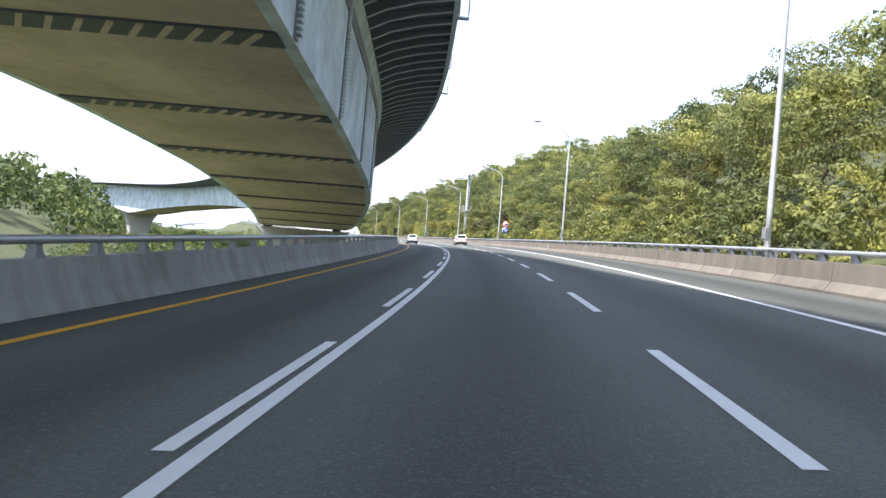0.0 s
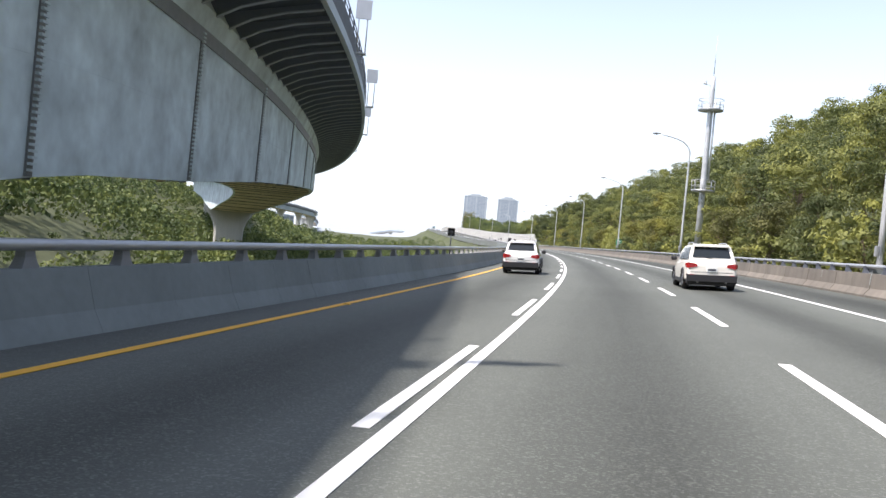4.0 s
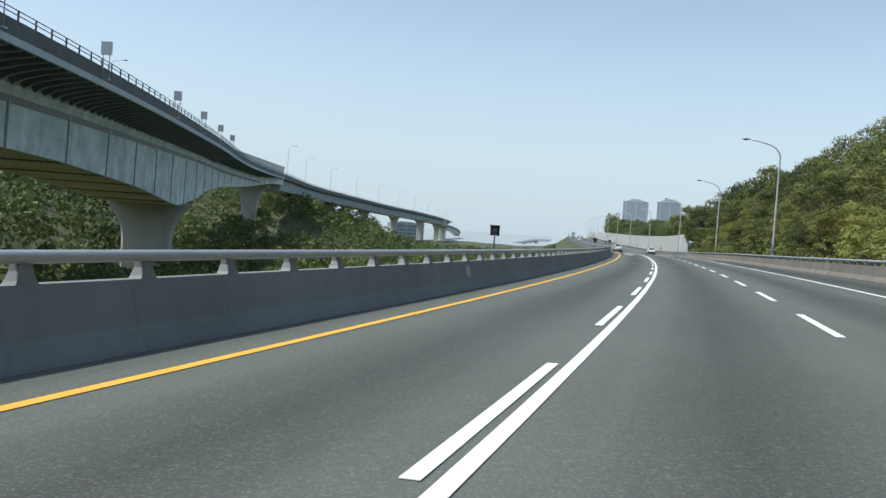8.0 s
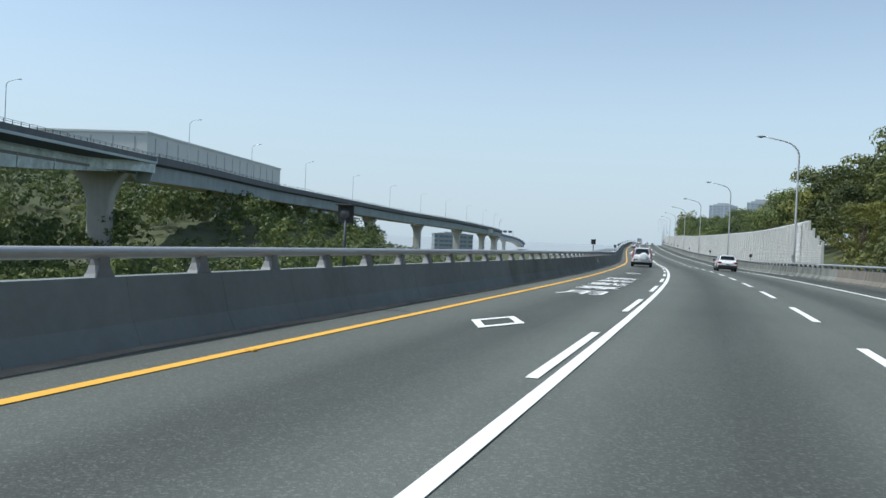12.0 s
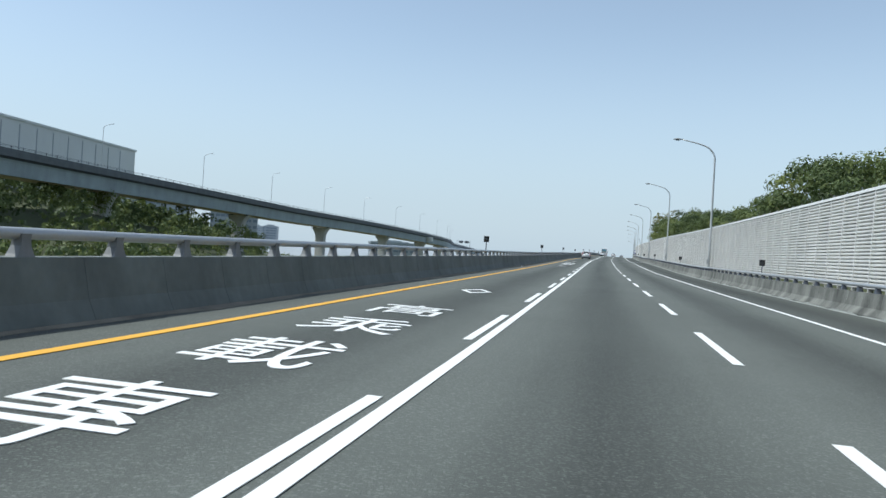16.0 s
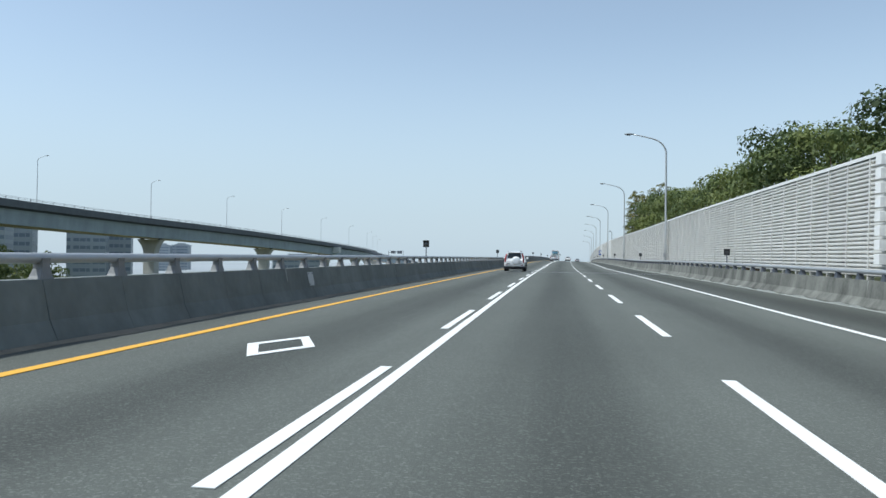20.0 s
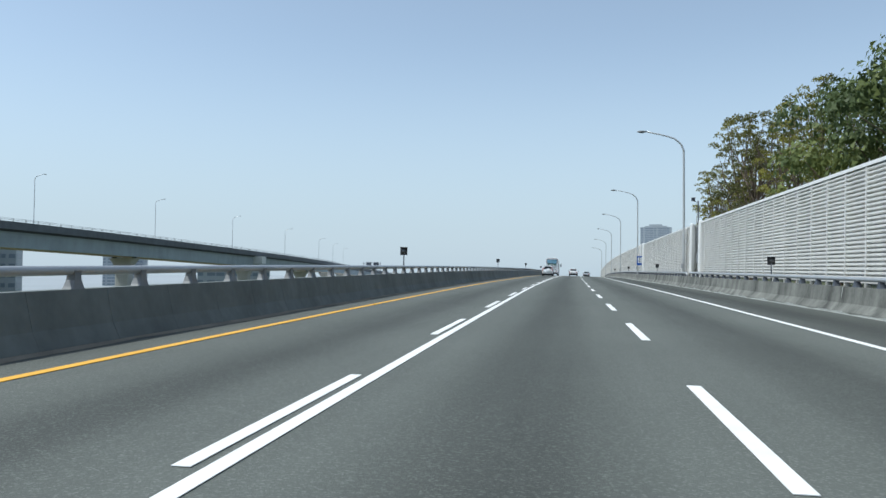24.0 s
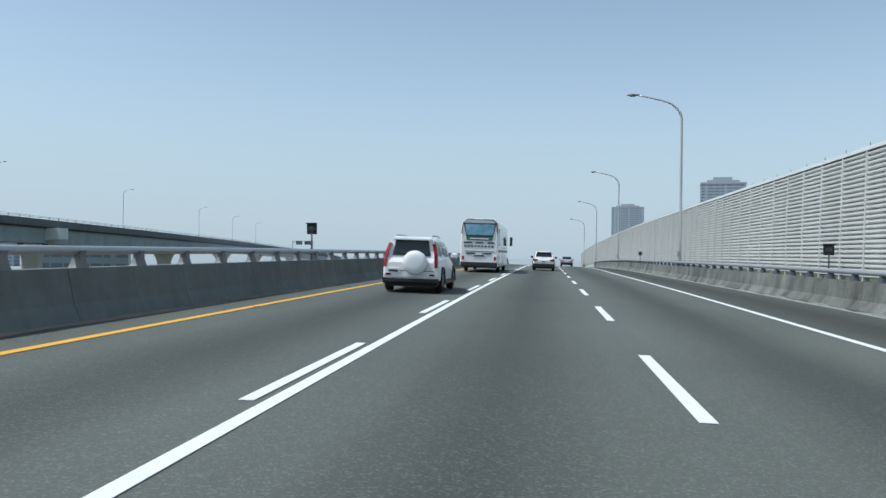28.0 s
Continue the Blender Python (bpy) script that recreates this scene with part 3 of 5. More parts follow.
# ---------------------------------------------------------------- noise wall
def make_noise_wall():
    root = thing("noise_wall", "white louvred aluminium noise wall behind the concrete parapet", "noise wall", kind="structure")
    w, h0, h1, n = 1.93, 0.95, 4.86, 26
    vs, fs = [], []
    step = (h1 - h0) / n
    prof = []
    for i in range(n):
        z = h0 + i * step
        prof += [(0.0, z), (-0.055, z + step * 0.22), (-0.05, z + step * 0.60), (0.0, z + step * 0.74), (0.07, z + step * 0.76), (0.07, z + step * 0.97)]
    prof += [(0.0, h1), (0.10, h1), (0.10, h0)]
    me = loft_mesh("wall_panel", [[(x, y, z) for x, z in prof] for y in (0.035, 0.035 + w)], NOISE_WALL)
    low = []
    for k, (a, b) in enumerate(((2.2, 12), (3.2, 16), (4.05, 21))):
        low.append(loft_mesh("wall_panel", [[(x, y, z) for x, z in [q for q in prof[:6 * b]] + [(0.0, h0 + b * step), (0.10, h0 + b * step), (0.10, h0)]] for y in (0.035, 0.035 + w)], NOISE_WALL))
    spike = loft_mesh("post_tip", [[(0.0, -0.03, 4.9), (0.06, -0.03, 4.9), (0.06, 0.03, 4.9), (0.0, 0.03, 4.9)], [(0.02, -0.012, 5.12), (0.04, -0.012, 5.12), (0.04, 0.012, 5.12), (0.02, 0.012, 5.12)]], GALV)
    post = loft_mesh("wall_post", [[(-0.075, -0.05, z), (-0.075, 0.05, z), (0.13, 0.05, z), (0.13, -0.05, z)] for z in (0.7, 4.93)], NOISE_WALL)
    cap = loft_mesh("wall_cap", [[(-0.09, y, 4.86), (-0.09, y, 4.98), (0.14, y, 4.98), (0.14, y, 4.86)] for y in (0.0, 1.99)], NOISE_CAP)
    RECESS = (702.0, 752.0)
    s = 386.0
    while s < 985:
        l = 12.05
        if any(q - 0.5 < s < q + 3.5 for q in RECESS):
            l = 14.0
        f = seat_frame(s, l, 0, 2.0)
        if s < 392:
            part("wall_panel", low[int((s - 386) / 2)], root, m=f)
        else:
            part("wall_panel", me, root, m=f)
            part("wall_cap", cap, root, m=f)
            part("post_tip", spike, root, m=f)
        part("wall_post", post, root, m=f @ Matrix.Diagonal((1, 1, (0.62 if s < 388 else 0.72 if s < 390 else 0.86 if s < 392 else 1.0), 1)))
        s += 2.0
    # stepped service boxes beside each lamp pole
    bx = bm_mesh("service_box", box_bm(bmesh.new(), -0.28, -0.22, 0, -0.06, 0.22, 0.34, 0.01), NOISE_CAP)
    for q in (395.2, 556.6, 606.5, 709.2, 759.4):
        f = seat_frame(q, 12.0)
        for i in range(8):
            part("service_box", bx, root, m=f @ pose(0, 0, 1.35 + i * 0.45))
    # return walls of the recesses, with a white column at each corner
    ring = [(0.17 * math.cos(k * math.pi / 8), 0.17 * math.sin(k * math.pi / 8)) for k in range(16)]
    column = loft_mesh("corner_column", [[(x * k, y * k, z) for x, y in ring] for z, k in ((0.5, 1.0), (5.02, 1.0), (5.09, 0.86), (5.12, 0.5))], NOISE_CAP)
    for q in RECESS:
        for e, turn in ((q - 0.02, pose(0, 0, 0, 0, 0, -90)), (q + 4.12, pose(1.95, 0, 0, 0, 0, 90))):
            f = seat_frame(e, 12.05) @ turn @ Matrix.Diagonal((1, 0.98, 1, 1))
            part("return_panel", me, root, m=f)
            part("wall_cap", cap, root, m=f)
        for e in (q - 0.16, q + 4.28):
            part("corner_column", column, root, "white rounded corner column", m=seat_frame(e, 12.0))


LAMP_S = (-13.0, 38.4, 89.6, 140.8, 190.6, 243.6, 297.0, 347.5, 396.5, 449.0, 499.6, 550.2, 606.0, 657.5, 708.4, 757.7, 806.0, 857.0, 908.0, 960.0)
make_noise_wall()


# ---------------------------------------------------------------- lamp posts
def lamp_parts(root, h, reach, rise, r):
    pts = [(0, 0, z) for z in np.linspace(0.0, h, 8)]
    n = len(pts)
    for a, b in ((0.02, 0.14), (0.05, 0.27), (0.095, 0.39), (0.16, 0.51), (0.25, 0.63), (0.36, 0.71), (0.50, 0.79), (0.66, 0.86), (0.83, 0.93), (1.0, 1.0)):
        pts.append((-reach * a, 0, h + rise * b))
    radii = [r + (0.055 - r) * (i / (len(pts) - 1)) ** 0.8 for i in range(len(pts))]
    part("pole", tube_mesh("pole", pts, radii, POLE, 10), root)
    x, z = pts[-1][0], pts[-1][2]
    rings = []
    for dx, w, t in ((0.1, 0.05, 0.05), (-0.1, 0.09, 0.07), (-0.35, 0.15, 0.10), (-0.62, 0.13, 0.08), (-0.78, 0.04, 0.03)):
        rings.append([(x + dx, -w, z), (x + dx, -w * 0.6, z + t), (x + dx, w * 0.6, z + t), (x + dx, w, z), (x + dx, w * 0.6, z - t * 0.7), (x + dx, -w * 0.6, z - t * 0.7)])
    part("lamp_head", loft_mesh("lamp_head", rings, CAST, smooth=True), root, "grey lamp head")
    part("lens", loft_mesh("lens", [[(x - 0.2, -0.1, z - 0.07), (x - 0.2, 0.1, z - 0.07), (x - 0.58, 0.09, z - 0.06), (x - 0.58, -0.09, z - 0.06)], [(x - 0.24, -0.06, z - 0.12), (x - 0.24, 0.06, z - 0.12), (x - 0.54, 0.06, z - 0.11), (x - 0.54, -0.06, z - 0.11)]], GLASS_FAR), root)


lamp = thing("street_lamp", "tall grey steel street lamp with a curved arm over the motorway", "street lamp", group="motorway lamps")
lamp_parts(lamp, 10.15, 3.05, 1.7, 0.115)
part("base_plate", box_mesh("base_plate", -0.22, -0.22, -0.05, 0.22, 0.22, 0.04, GALV, 0.01), lamp)
part("hatch_box", box_mesh("hatch_box", -0.20, -0.10, 0.35, -0.10, 0.10, 0.75, GALV, 0.01), lamp)
part("footing", box_mesh("footing", -0.3, -0.3, -2.0, 0.3, 0.3, -0.05, CONC_BARRIER, 0.02), lamp)
lamp.matrix_basis = at_road(LAMP_S[0], 11.72, 1.15)
for s in LAMP_S[1:]:
    copy_thing(lamp, at_road(s, 11.72, 1.15))

# ---------------------------------------------------------------- marker posts
marker = thing("delineator", "black square marker board with a round reflector on a post", "delineator", group="marker posts")
part("post", tube_mesh("post", [(0, 0, -0.4), (0, 0, 0.75)], 0.03, STEEL_DARK, 8), marker)
part("board", box_mesh("board", -0.17, -0.02, 0.62, 0.17, 0.03, 0.98, BLACK, 0.01), marker)
part("hood", box_mesh("hood", -0.18, -0.12, 0.97, 0.18, 0.04, 1.0, BLACK, 0.005), marker)
REFL = mat("reflector", (0.10, 0.10, 0.10), 0.15, vary=0.1)
part("reflector", tube_mesh("reflector", [(0, -0.022, 0.80), (0, -0.045, 0.80)], [0.11, 0.10], REFL, 14), marker)
marker.matrix_basis = at_road(100.2, -5.45, 1.1)
for s in (146.0, 192.5, 238.0, 283.5, 330.5, 376.0, 424.0, 472.6, 522.2, 573.8, 625.0, 677.0, 726.0, 774.0, 826.0):
    copy_thing(marker, at_road(s, -5.45, 1.1))
for s in (424.0, 474.2, 525.0, 577.8, 628.0, 678.4, 728.0, 775.6, 829.0):
    copy_thing(marker, at_road(s, 11.55, 1.0))


# ---------------------------------------------------------------- viaduct
E_X, E_Y = [p[0] for p in EDGE], [p[1] for p in EDGE]
V_Y = np.linspace(-40, 1290, 1675)
V_X = smooth_at(V_Y, E_Y, E_X)
for _ in range(60):
    V_X[1:-1] = (V_X[:-2] + V_X[1:-1] * 2 + V_X[2:]) / 4
V_U = np.concatenate([[0], np.cumsum(np.hypot(np.diff(V_X), np.diff(V_Y)))])
FB_Y = (-40, 40, 113, 200, 250, 312, 355, 412, 450, 512, 567, 640, 720, 815, 910, 1067, 1230, 1400)
FB_Z = (14.85, 13.06, 11.46, 10.64, 10.74, 12.24, 13.07, 13.93, 14.60, 14.12, 13.09, 11.21, 9.95, 7.81, 6.26, 4.54, -1.64, -17.54)
GB_Y = (-40, 20, 45, 62, 79, 90, 98, 108, 118, 122, 128, 138, 150, 164, 185, 207, 227, 252, 275, 290, 297, 312, 325, 345, 377, 395, 414)
GB_Z = (8.12, 6.62, 5.98, 4.99, 3.73, 3.00, 2.43, 1.69, 1.36, 1.60, 2.35, 2.80, 3.53, 4.10, 4.75, 5.08, 5.20, 4.54, 3.38, 2.06, 1.58, 3.27, 5.47, 7.12, 8.90, 10.36, 11.91)


def via_frame(u):
    """Edge place, left-pointing unit vector and forward unit vector at u metres along the viaduct."""
    x, y = float(np.interp(u, V_U, V_X)), float(np.interp(u, V_U, V_Y))
    x2, y2 = float(np.interp(u + 1, V_U, V_X)), float(np.interp(u + 1, V_U, V_Y))
    x1, y1 = float(np.interp(u - 1, V_U, V_X)), float(np.interp(u - 1, V_U, V_Y))
    f = Vector((x2 - x1, y2 - y1, 0)).normalized()
    return Vector((x, y, 0)), Vector((-f.y, f.x, 0)), f


def fascia_z(y):
    return float(smooth_at(np.array([y]), FB_Y, FB_Z)[0])


def girder_z(y):
    return float(np.interp(y, GB_Y, GB_Z)) if y < 414 else fascia_z(y) - 4.00


def via_point(u, off, z):
    p, n, f = via_frame(u)
    return (p.x + n.x * off, p.y + n.y * off, z)


def u_at_y(y):
    return float(np.interp(y, V_Y, V_U))


OVER = 4.78
BOX_W = 11.63


def via_sweep(name, prof_at, u0, u1, step, material, closed=True, smooth=False):
    us = np.linspace(u0, u1, max(2, int((u1 - u0) / step) + 1))
    rings = []
    for u in us:
        y = float(np.interp(u, V_U, V_Y))
        fb, gb = fascia_z(y), girder_z(y)
        rings.append([via_point(u, o, z) for o, z in prof_at(fb, gb)])
    return loft_mesh(name, rings, material, closed, closed, smooth)


def viaduct_span(label, u0, u1, over, box_w, first):
    root = thing("viaduct", label, "viaduct", kind="structure")
    W = 2 * over + box_w
    TOP = 1.6 if first else 1.79
    skin = CONC_WEB if first else GIRDER
    # the deck slab is near-black all over, top and underside, on both spans
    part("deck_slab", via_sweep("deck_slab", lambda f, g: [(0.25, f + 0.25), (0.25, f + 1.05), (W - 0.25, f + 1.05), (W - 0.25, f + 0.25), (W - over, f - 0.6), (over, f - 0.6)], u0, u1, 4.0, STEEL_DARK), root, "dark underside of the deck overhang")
    part("fascia", via_sweep("fascia", lambda f, g: [(0.0, f), (0.0, f + 0.5), (0.26, f + 0.5), (0.26, f)], u0, u1, 4.0, FASCIA if first else DECK_BARRIER), root, "pale blue-grey edge beam")
    part("deck_barrier", via_sweep("deck_barrier", lambda f, g: [(0.07, f + 0.503), (0.07, f + TOP), (0.24, f + TOP), (0.26, f + 0.503)], u0, u1, 4.0, DECK_BARRIER), root, "dark stained barrier on the deck edge")
    part("fascia", via_sweep("fascia", lambda f, g: [(W, f), (W, f + 1.55), (W - 0.22, f + 1.55), (W - 0.26, f)], u0, u1, 4.0, FASCIA if first else GIRDER), root)
    drop = 2.0 if first else 0.9
    part("bottom_slab", via_sweep("bottom_slab", lambda f, g: [(over + 0.25, g), (over + 0.25, g + 0.5), (over + box_w - 0.25, g + 0.5), (over + box_w - 0.25, g)], u0, u1, 3.0, CONC_LIGHT), root, "stained tan concrete soffit")
    web = via_sweep("web", lambda f, g: [(over - 0.05, f - drop + 0.0), (over + 0.45, f - drop), (over + 0.45, g - 0.02), (over + 0.05, g - 0.02)], u0, u1, 3.0, skin)
    part("web", web, root, "grey streaked concrete girder web")
    part("web", via_sweep("web", lambda f, g: [(over + box_w + 0.05, f - drop), (over + box_w - 0.45, f - drop), (over + box_w - 0.45, g - 0.02), (over + box_w - 0.05, g - 0.02)], u0, u1, 3.0, skin), root)
    part("haunch_plate", via_sweep("haunch_plate", lambda f, g: [(over - 0.35, f - drop + 0.8), (over + 0.5, f + 0.2), (over + 0.5, f - drop - 0.02), (over - 0.08, f - drop - 0.02)], u0, u1, 4.0, skin), root)
    part("haunch_plate", via_sweep("haunch_plate", lambda f, g: [(W - over + 0.35, f - drop + 0.8), (W - over - 0.5, f + 0.2), (W - over - 0.5, f - drop - 0.02), (W - over + 0.08, f - drop - 0.02)], u0, u1, 4.0, skin), root)
    # parapet rail on the edge: two pipes on short posts
    for h in (TOP + 0.35, TOP + 0.65):
        pts = [via_point(u, 0.12, fascia_z(float(np.interp(u, V_U, V_Y))) + h) for u in np.arange(u0, u1, 5.0)]
        part("deck_rail", tube_mesh("deck_rail", pts, 0.036, STEEL_DARK, 6), root)
    pm = box_mesh("deck_rail_post", -0.045, -0.06, 0.0, 0.045, 0.06, 0.78, STEEL_DARK)
    step = 2.5 if first else 4.0
    k = 0
    for u in np.arange(u0 + 1, u1 - 1, step):
        if k >= 300:
            break
        k += 1
        p, n, f = via_frame(u)
        y = float(np.interp(u, V_U, V_Y))
        part("deck_rail_post", pm, root, m=pose(p.x + n.x * 0.12, p.y + n.y * 0.12, fascia_z(y) + TOP - 0.1, 0, 0, math.degrees(math.atan2(-f.x, f.y))))
    return root


U_END = u_at_y(414)
via = viaduct_span("curved concrete box girder viaduct with a ribbed steel overhang", 0.0, U_END, OVER, BOX_W, True)
via2 = viaduct_span("slender grey concrete viaduct running on across the valley", U_END + 0.25, float(V_U[-1]), 1.5, 9.2, False)

# end wall where the wide span meets the slender one
yE = 414.0
fE, gE = fascia_z(yE), girder_z(yE)
endw = [[via_point(U_END + e, o, z) for o, z in ((0.0, fE), (0.0, fE + 1.5), (2 * OVER + BOX_W, fE + 1.5), (2 * OVER + BOX_W, fE), (OVER + BOX_W, fE - 2.0), (OVER + BOX_W, gE), (OVER, gE), (OVER, fE - 2.0))] for e in (-0.3, 0.06)]
part("end_wall", loft_mesh("end_wall", endw, FASCIA), via)

dia = [[via_point(U_END + e, o, z) for o, z in ((0.6, fE - 0.6), (1.6, fE - 4.3), (10.6, fE - 4.3), (11.6, fE - 0.6))] for e in (0.08, 0.22)]
part("end_diaphragm", loft_mesh("end_diaphragm", dia, FASCIA), via2)

# the web swings out to the edge where the overhang runs out
us = np.linspace(U_END - 26.0, U_END - 0.1, 9)
rings = []
for u in us:
    k = (u - us[0]) / (us[-1] - us[0])
    off = OVER + (0.35 - OVER) * (k * k * (3 - 2 * k))
    y = float(np.interp(u, V_U, V_Y))
    f, g = fascia_z(y), girder_z(y)
    rings.append([via_point(u, off, f + 0.02), via_point(u, off + 0.3, f + 0.02), via_point(u, off + 0.3, min(f - 2.1, g + 0.4)), via_point(u, off + 0.1, min(f - 2.1, g + 0.4))])
part("end_web", loft_mesh("end_web", rings, CONC_WEB), via)

# a ledge below the haunch and a board mark at half height along the near web
for k, (dz, th, out) in enumerate(((0.0, 0.55, 0.10), (0.55, 0.03, 0.012))):
    def ledge(f, g, dz=dz, th=th, out=out):
        z = (f - 2.0) + (g - f + 2.0) * dz
        o = OVER - 0.05 + 0.10 * dz
        return [(o - out, z), (o + 0.2, z), (o + 0.2, z - th), (o - out * 0.6, z - th)]
    part("web_ledge", via_sweep("web_ledge", ledge, 0.0, U_END - 0.5, 3.0, CAST if k == 0 else CONC_WEB), via)
# sloped ribs below the overhang
for u in np.arange(6.0, U_END - 2, 1.95):
    y = float(np.interp(u, V_U, V_Y))
    f = fascia_z(y)
    if y > 330:
        continue
    p, n, fw = via_frame(u)
    prof = [(0.3, f + 0.26), (OVER, f - 0.58), (OVER - 0.3, f - 1.25), (OVER * 0.72, f - 0.72), (OVER * 0.4, f - 0.28), (0.3, f - 0.02)]
    rings = [[(p.x + n.x * o + fw.x * e, p.y + n.y * o + fw.y * e, z) for o, z in prof] for e in (-0.09, 0.09)]
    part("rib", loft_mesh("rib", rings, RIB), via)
    low = prof[2:]
    rings = [[(p.x + n.x * o + fw.x * e, p.y + n.y * o + fw.y * e, z + d) for o, z in low for d in (0.0,)] + [(p.x + n.x * o + fw.x * e, p.y + n.y * o + fw.y * e, z - 0.05) for o, z in reversed(low)] for e in (-0.13, 0.13)]
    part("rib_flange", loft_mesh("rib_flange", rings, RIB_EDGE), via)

# upright stiffeners and cover plates on the near web, cross bands below the soffit
for u in np.arange(u_at_y(90.8) % 12.2, U_END - 4, 12.2):
    y = float(np.interp(u, V_U, V_Y))
    f, g = fascia_z(y), girder_z(y)
    p, n, fw = via_frame(u)
    if f - 2.0 - g < 0.6:
        continue
    rings = [[(p.x + n.x * (OVER + o) + fw.x * e, p.y + n.y * (OVER + o) + fw.y * e, z) for o, z in ((-0.10, f - 2.05), (0.1, f - 2.05), (0.1, g + 0.02), (-0.02, g + 0.02))] for e in ((-0.24, 0.24) if y < 110 else (-0.15, 0.15))]
    part("web_stiffener", loft_mesh("web_stiffener", rings, CAST), via, "dark ribbed joint strip")
    z = g + 0.15
    me_v, me_f = [], []
    while z < f - 2.1:
        k = len(me_v)
        for e in ((-0.23, 0.23) if y < 110 else (-0.14, 0.14)):
            for o in (-0.13 - 0.06 * (z - g) / max(f - 2 - g, 1), 0.0):
                for dz in (0.0, 0.07):
                    me_v.append((p.x + n.x * (OVER + o) + fw.x * e, p.y + n.y * (OVER + o) + fw.y * e, z + dz))
        me_f += [tuple(k + i for i in q) for q in ((0, 4, 5, 1), (1, 5, 7, 3), (0, 2, 6, 4), (0, 1, 3, 2), (4, 6, 7, 5), (2, 3, 7, 6))]
        z += 0.17
    part("strip_rungs", mesh_of("strip_rungs", me_v, me_f, CONC_WEB), via)
    band = [[via_point(u + e, o, z) for o, z in ((OVER + 0.4, g - 0.06), (OVER + BOX_W - 0.4, g - 0.06), (OVER + BOX_W - 0.4, g + 0.1), (OVER + 0.4, g + 0.1))] for e in (-0.8, 0.8)]
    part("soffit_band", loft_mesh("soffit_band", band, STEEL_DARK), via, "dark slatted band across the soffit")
    bv, bf = [], []
    for o in np.arange(OVER + 0.8, OVER + BOX_W - 1.2, 0.75):
        k = len(bv)
        for e, do in ((-0.74, 0.0), (0.74, 0.75)):
            for w in (-0.09, 0.09):
                for z in (g - 0.13, g - 0.05):
                    bv.append(via_point(u + e, o + do + w, z))
        bf += [tuple(k + i for i in q) for q in ((0, 4, 5, 1), (1, 5, 7, 3), (0, 2, 6, 4), (2, 3, 7, 6), (0, 1, 3, 2), (4, 6, 7, 5))]
    part("band_slats", mesh_of("band_slats", bv, bf, CONC_LIGHT), via)


def pier(y, w_cap, w_col, d, over, box_w, cap_h):
    """A flared concrete pier below the girder."""
    u = u_at_y(y)
    p, n, f = via_frame(u)
    c = p + n * (over + box_w / 2)
    top = girder_z(y) - 0.35
    gz = float(ground_z(c.x, c.y)[0]) - 1.0
    gz = min(gz, top - cap_h - 1.0)
    root = thing("pier", "pale concrete bridge pier flaring out below the girder", "bridge pier", group="viaduct piers")
    rings = []
    levels = [(gz, w_col, d)]
    for k in range(9):
        a = k / 8
        levels.append((top - cap_h + cap_h * a, w_col + (w_cap - w_col) * a ** 2.4, d))
    for z, w, dd in levels:
        q = 0.35
        pts = []
        for a, b, s2 in ((-w / 2 + q, -dd / 2, 0), (w / 2 - q, -dd / 2, 0), (w / 2, -dd / 2 + q, 0), (w / 2, dd / 2 - q, 0), (w / 2 - q, dd / 2, 0), (-w / 2 + q, dd / 2, 0), (-w / 2, dd / 2 - q, 0), (-w / 2, -dd / 2 + q, 0)):
            pts.append((c.x + n.x * -a + f.x * b, c.y + n.y * -a + f.y * b, z))
        rings.append(pts)
    part("column", loft_mesh("column", rings, CONC_PIER), root)
    for o in (-0.36, 0.36):
        b = c + n * (o * w_cap)
        part("bearing", box_mesh("bearing", -0.5, -0.5, top, 0.5, 0.5, top + 0.34, STEEL_DARK, 0.03), root, m=Matrix.Translation((b.x, b.y, 0)))


pier(120, 13.0, 7.5, 3.2, OVER, BOX_W, 6.0)
pier(302, 13.6, 7.6, 3.4, OVER, BOX_W, 7.0)
pier(410, 12.0, 5.0, 3.0, OVER, BOX_W, 9.0)
for y in (470, 533, 604, 673, 753, 830, 905, 980, 1055, 1130):
    pier(y, 9.0, 4.4, 2.6, 1.5, 9.2, 5.0)

# crossbeam ends that stand out from the slender span
for y in (830,):
    p, n, f = via_frame(u_at_y(y))
    fz = fascia_z(y)
    rings = [[(p.x - n.x * o + f.x * e, p.y - n.y * o + f.y * e, z) for o, z in ((2.0, fz - 2.9), (2.0, fz - 0.1), (-1.7, fz - 0.1), (-1.7, fz - 3.2))] for e in (-2.2, 2.2)]
    part("crossbeam_end", loft_mesh("crossbeam_end", rings, WHITE_CLAD), via2, "pale crossbeam end")

# sign gantry far along the viaduct
gp, gn, gf = via_frame(u_at_y(1160))
gantry = thing("sign_gantry", "grey steel sign gantry across the far viaduct deck", "sign gantry", pose(gp.x, gp.y, fascia_z(1160) + 1.05, 0, 0, math.degrees(math.atan2(gn.y, gn.x))))
for x in (0.4, 15.6):
    part("upright", box_mesh("upright", x - 0.25, -0.25, 0, x + 0.25, 0.25, 8.4, GALV), gantry)
for z in (6.5, 8.1):
    part("beam", box_mesh("beam", 0.4, -0.2, z, 15.6, 0.2, z + 0.25, GALV), gantry)
for k in range(8):
    part("lattice", tube_mesh("lattice", [(0.6 + k * 1.9, 0, 6.6), (2.4 + k * 1.9, 0, 8.2)], 0.06, GALV, 6), gantry)
for x in (2.0, 8.5):
    part("sign_back", box_mesh("sign_back", x, -0.35, 5.6, x + 4.6, -0.25, 8.2, STEEL_DARK), gantry)

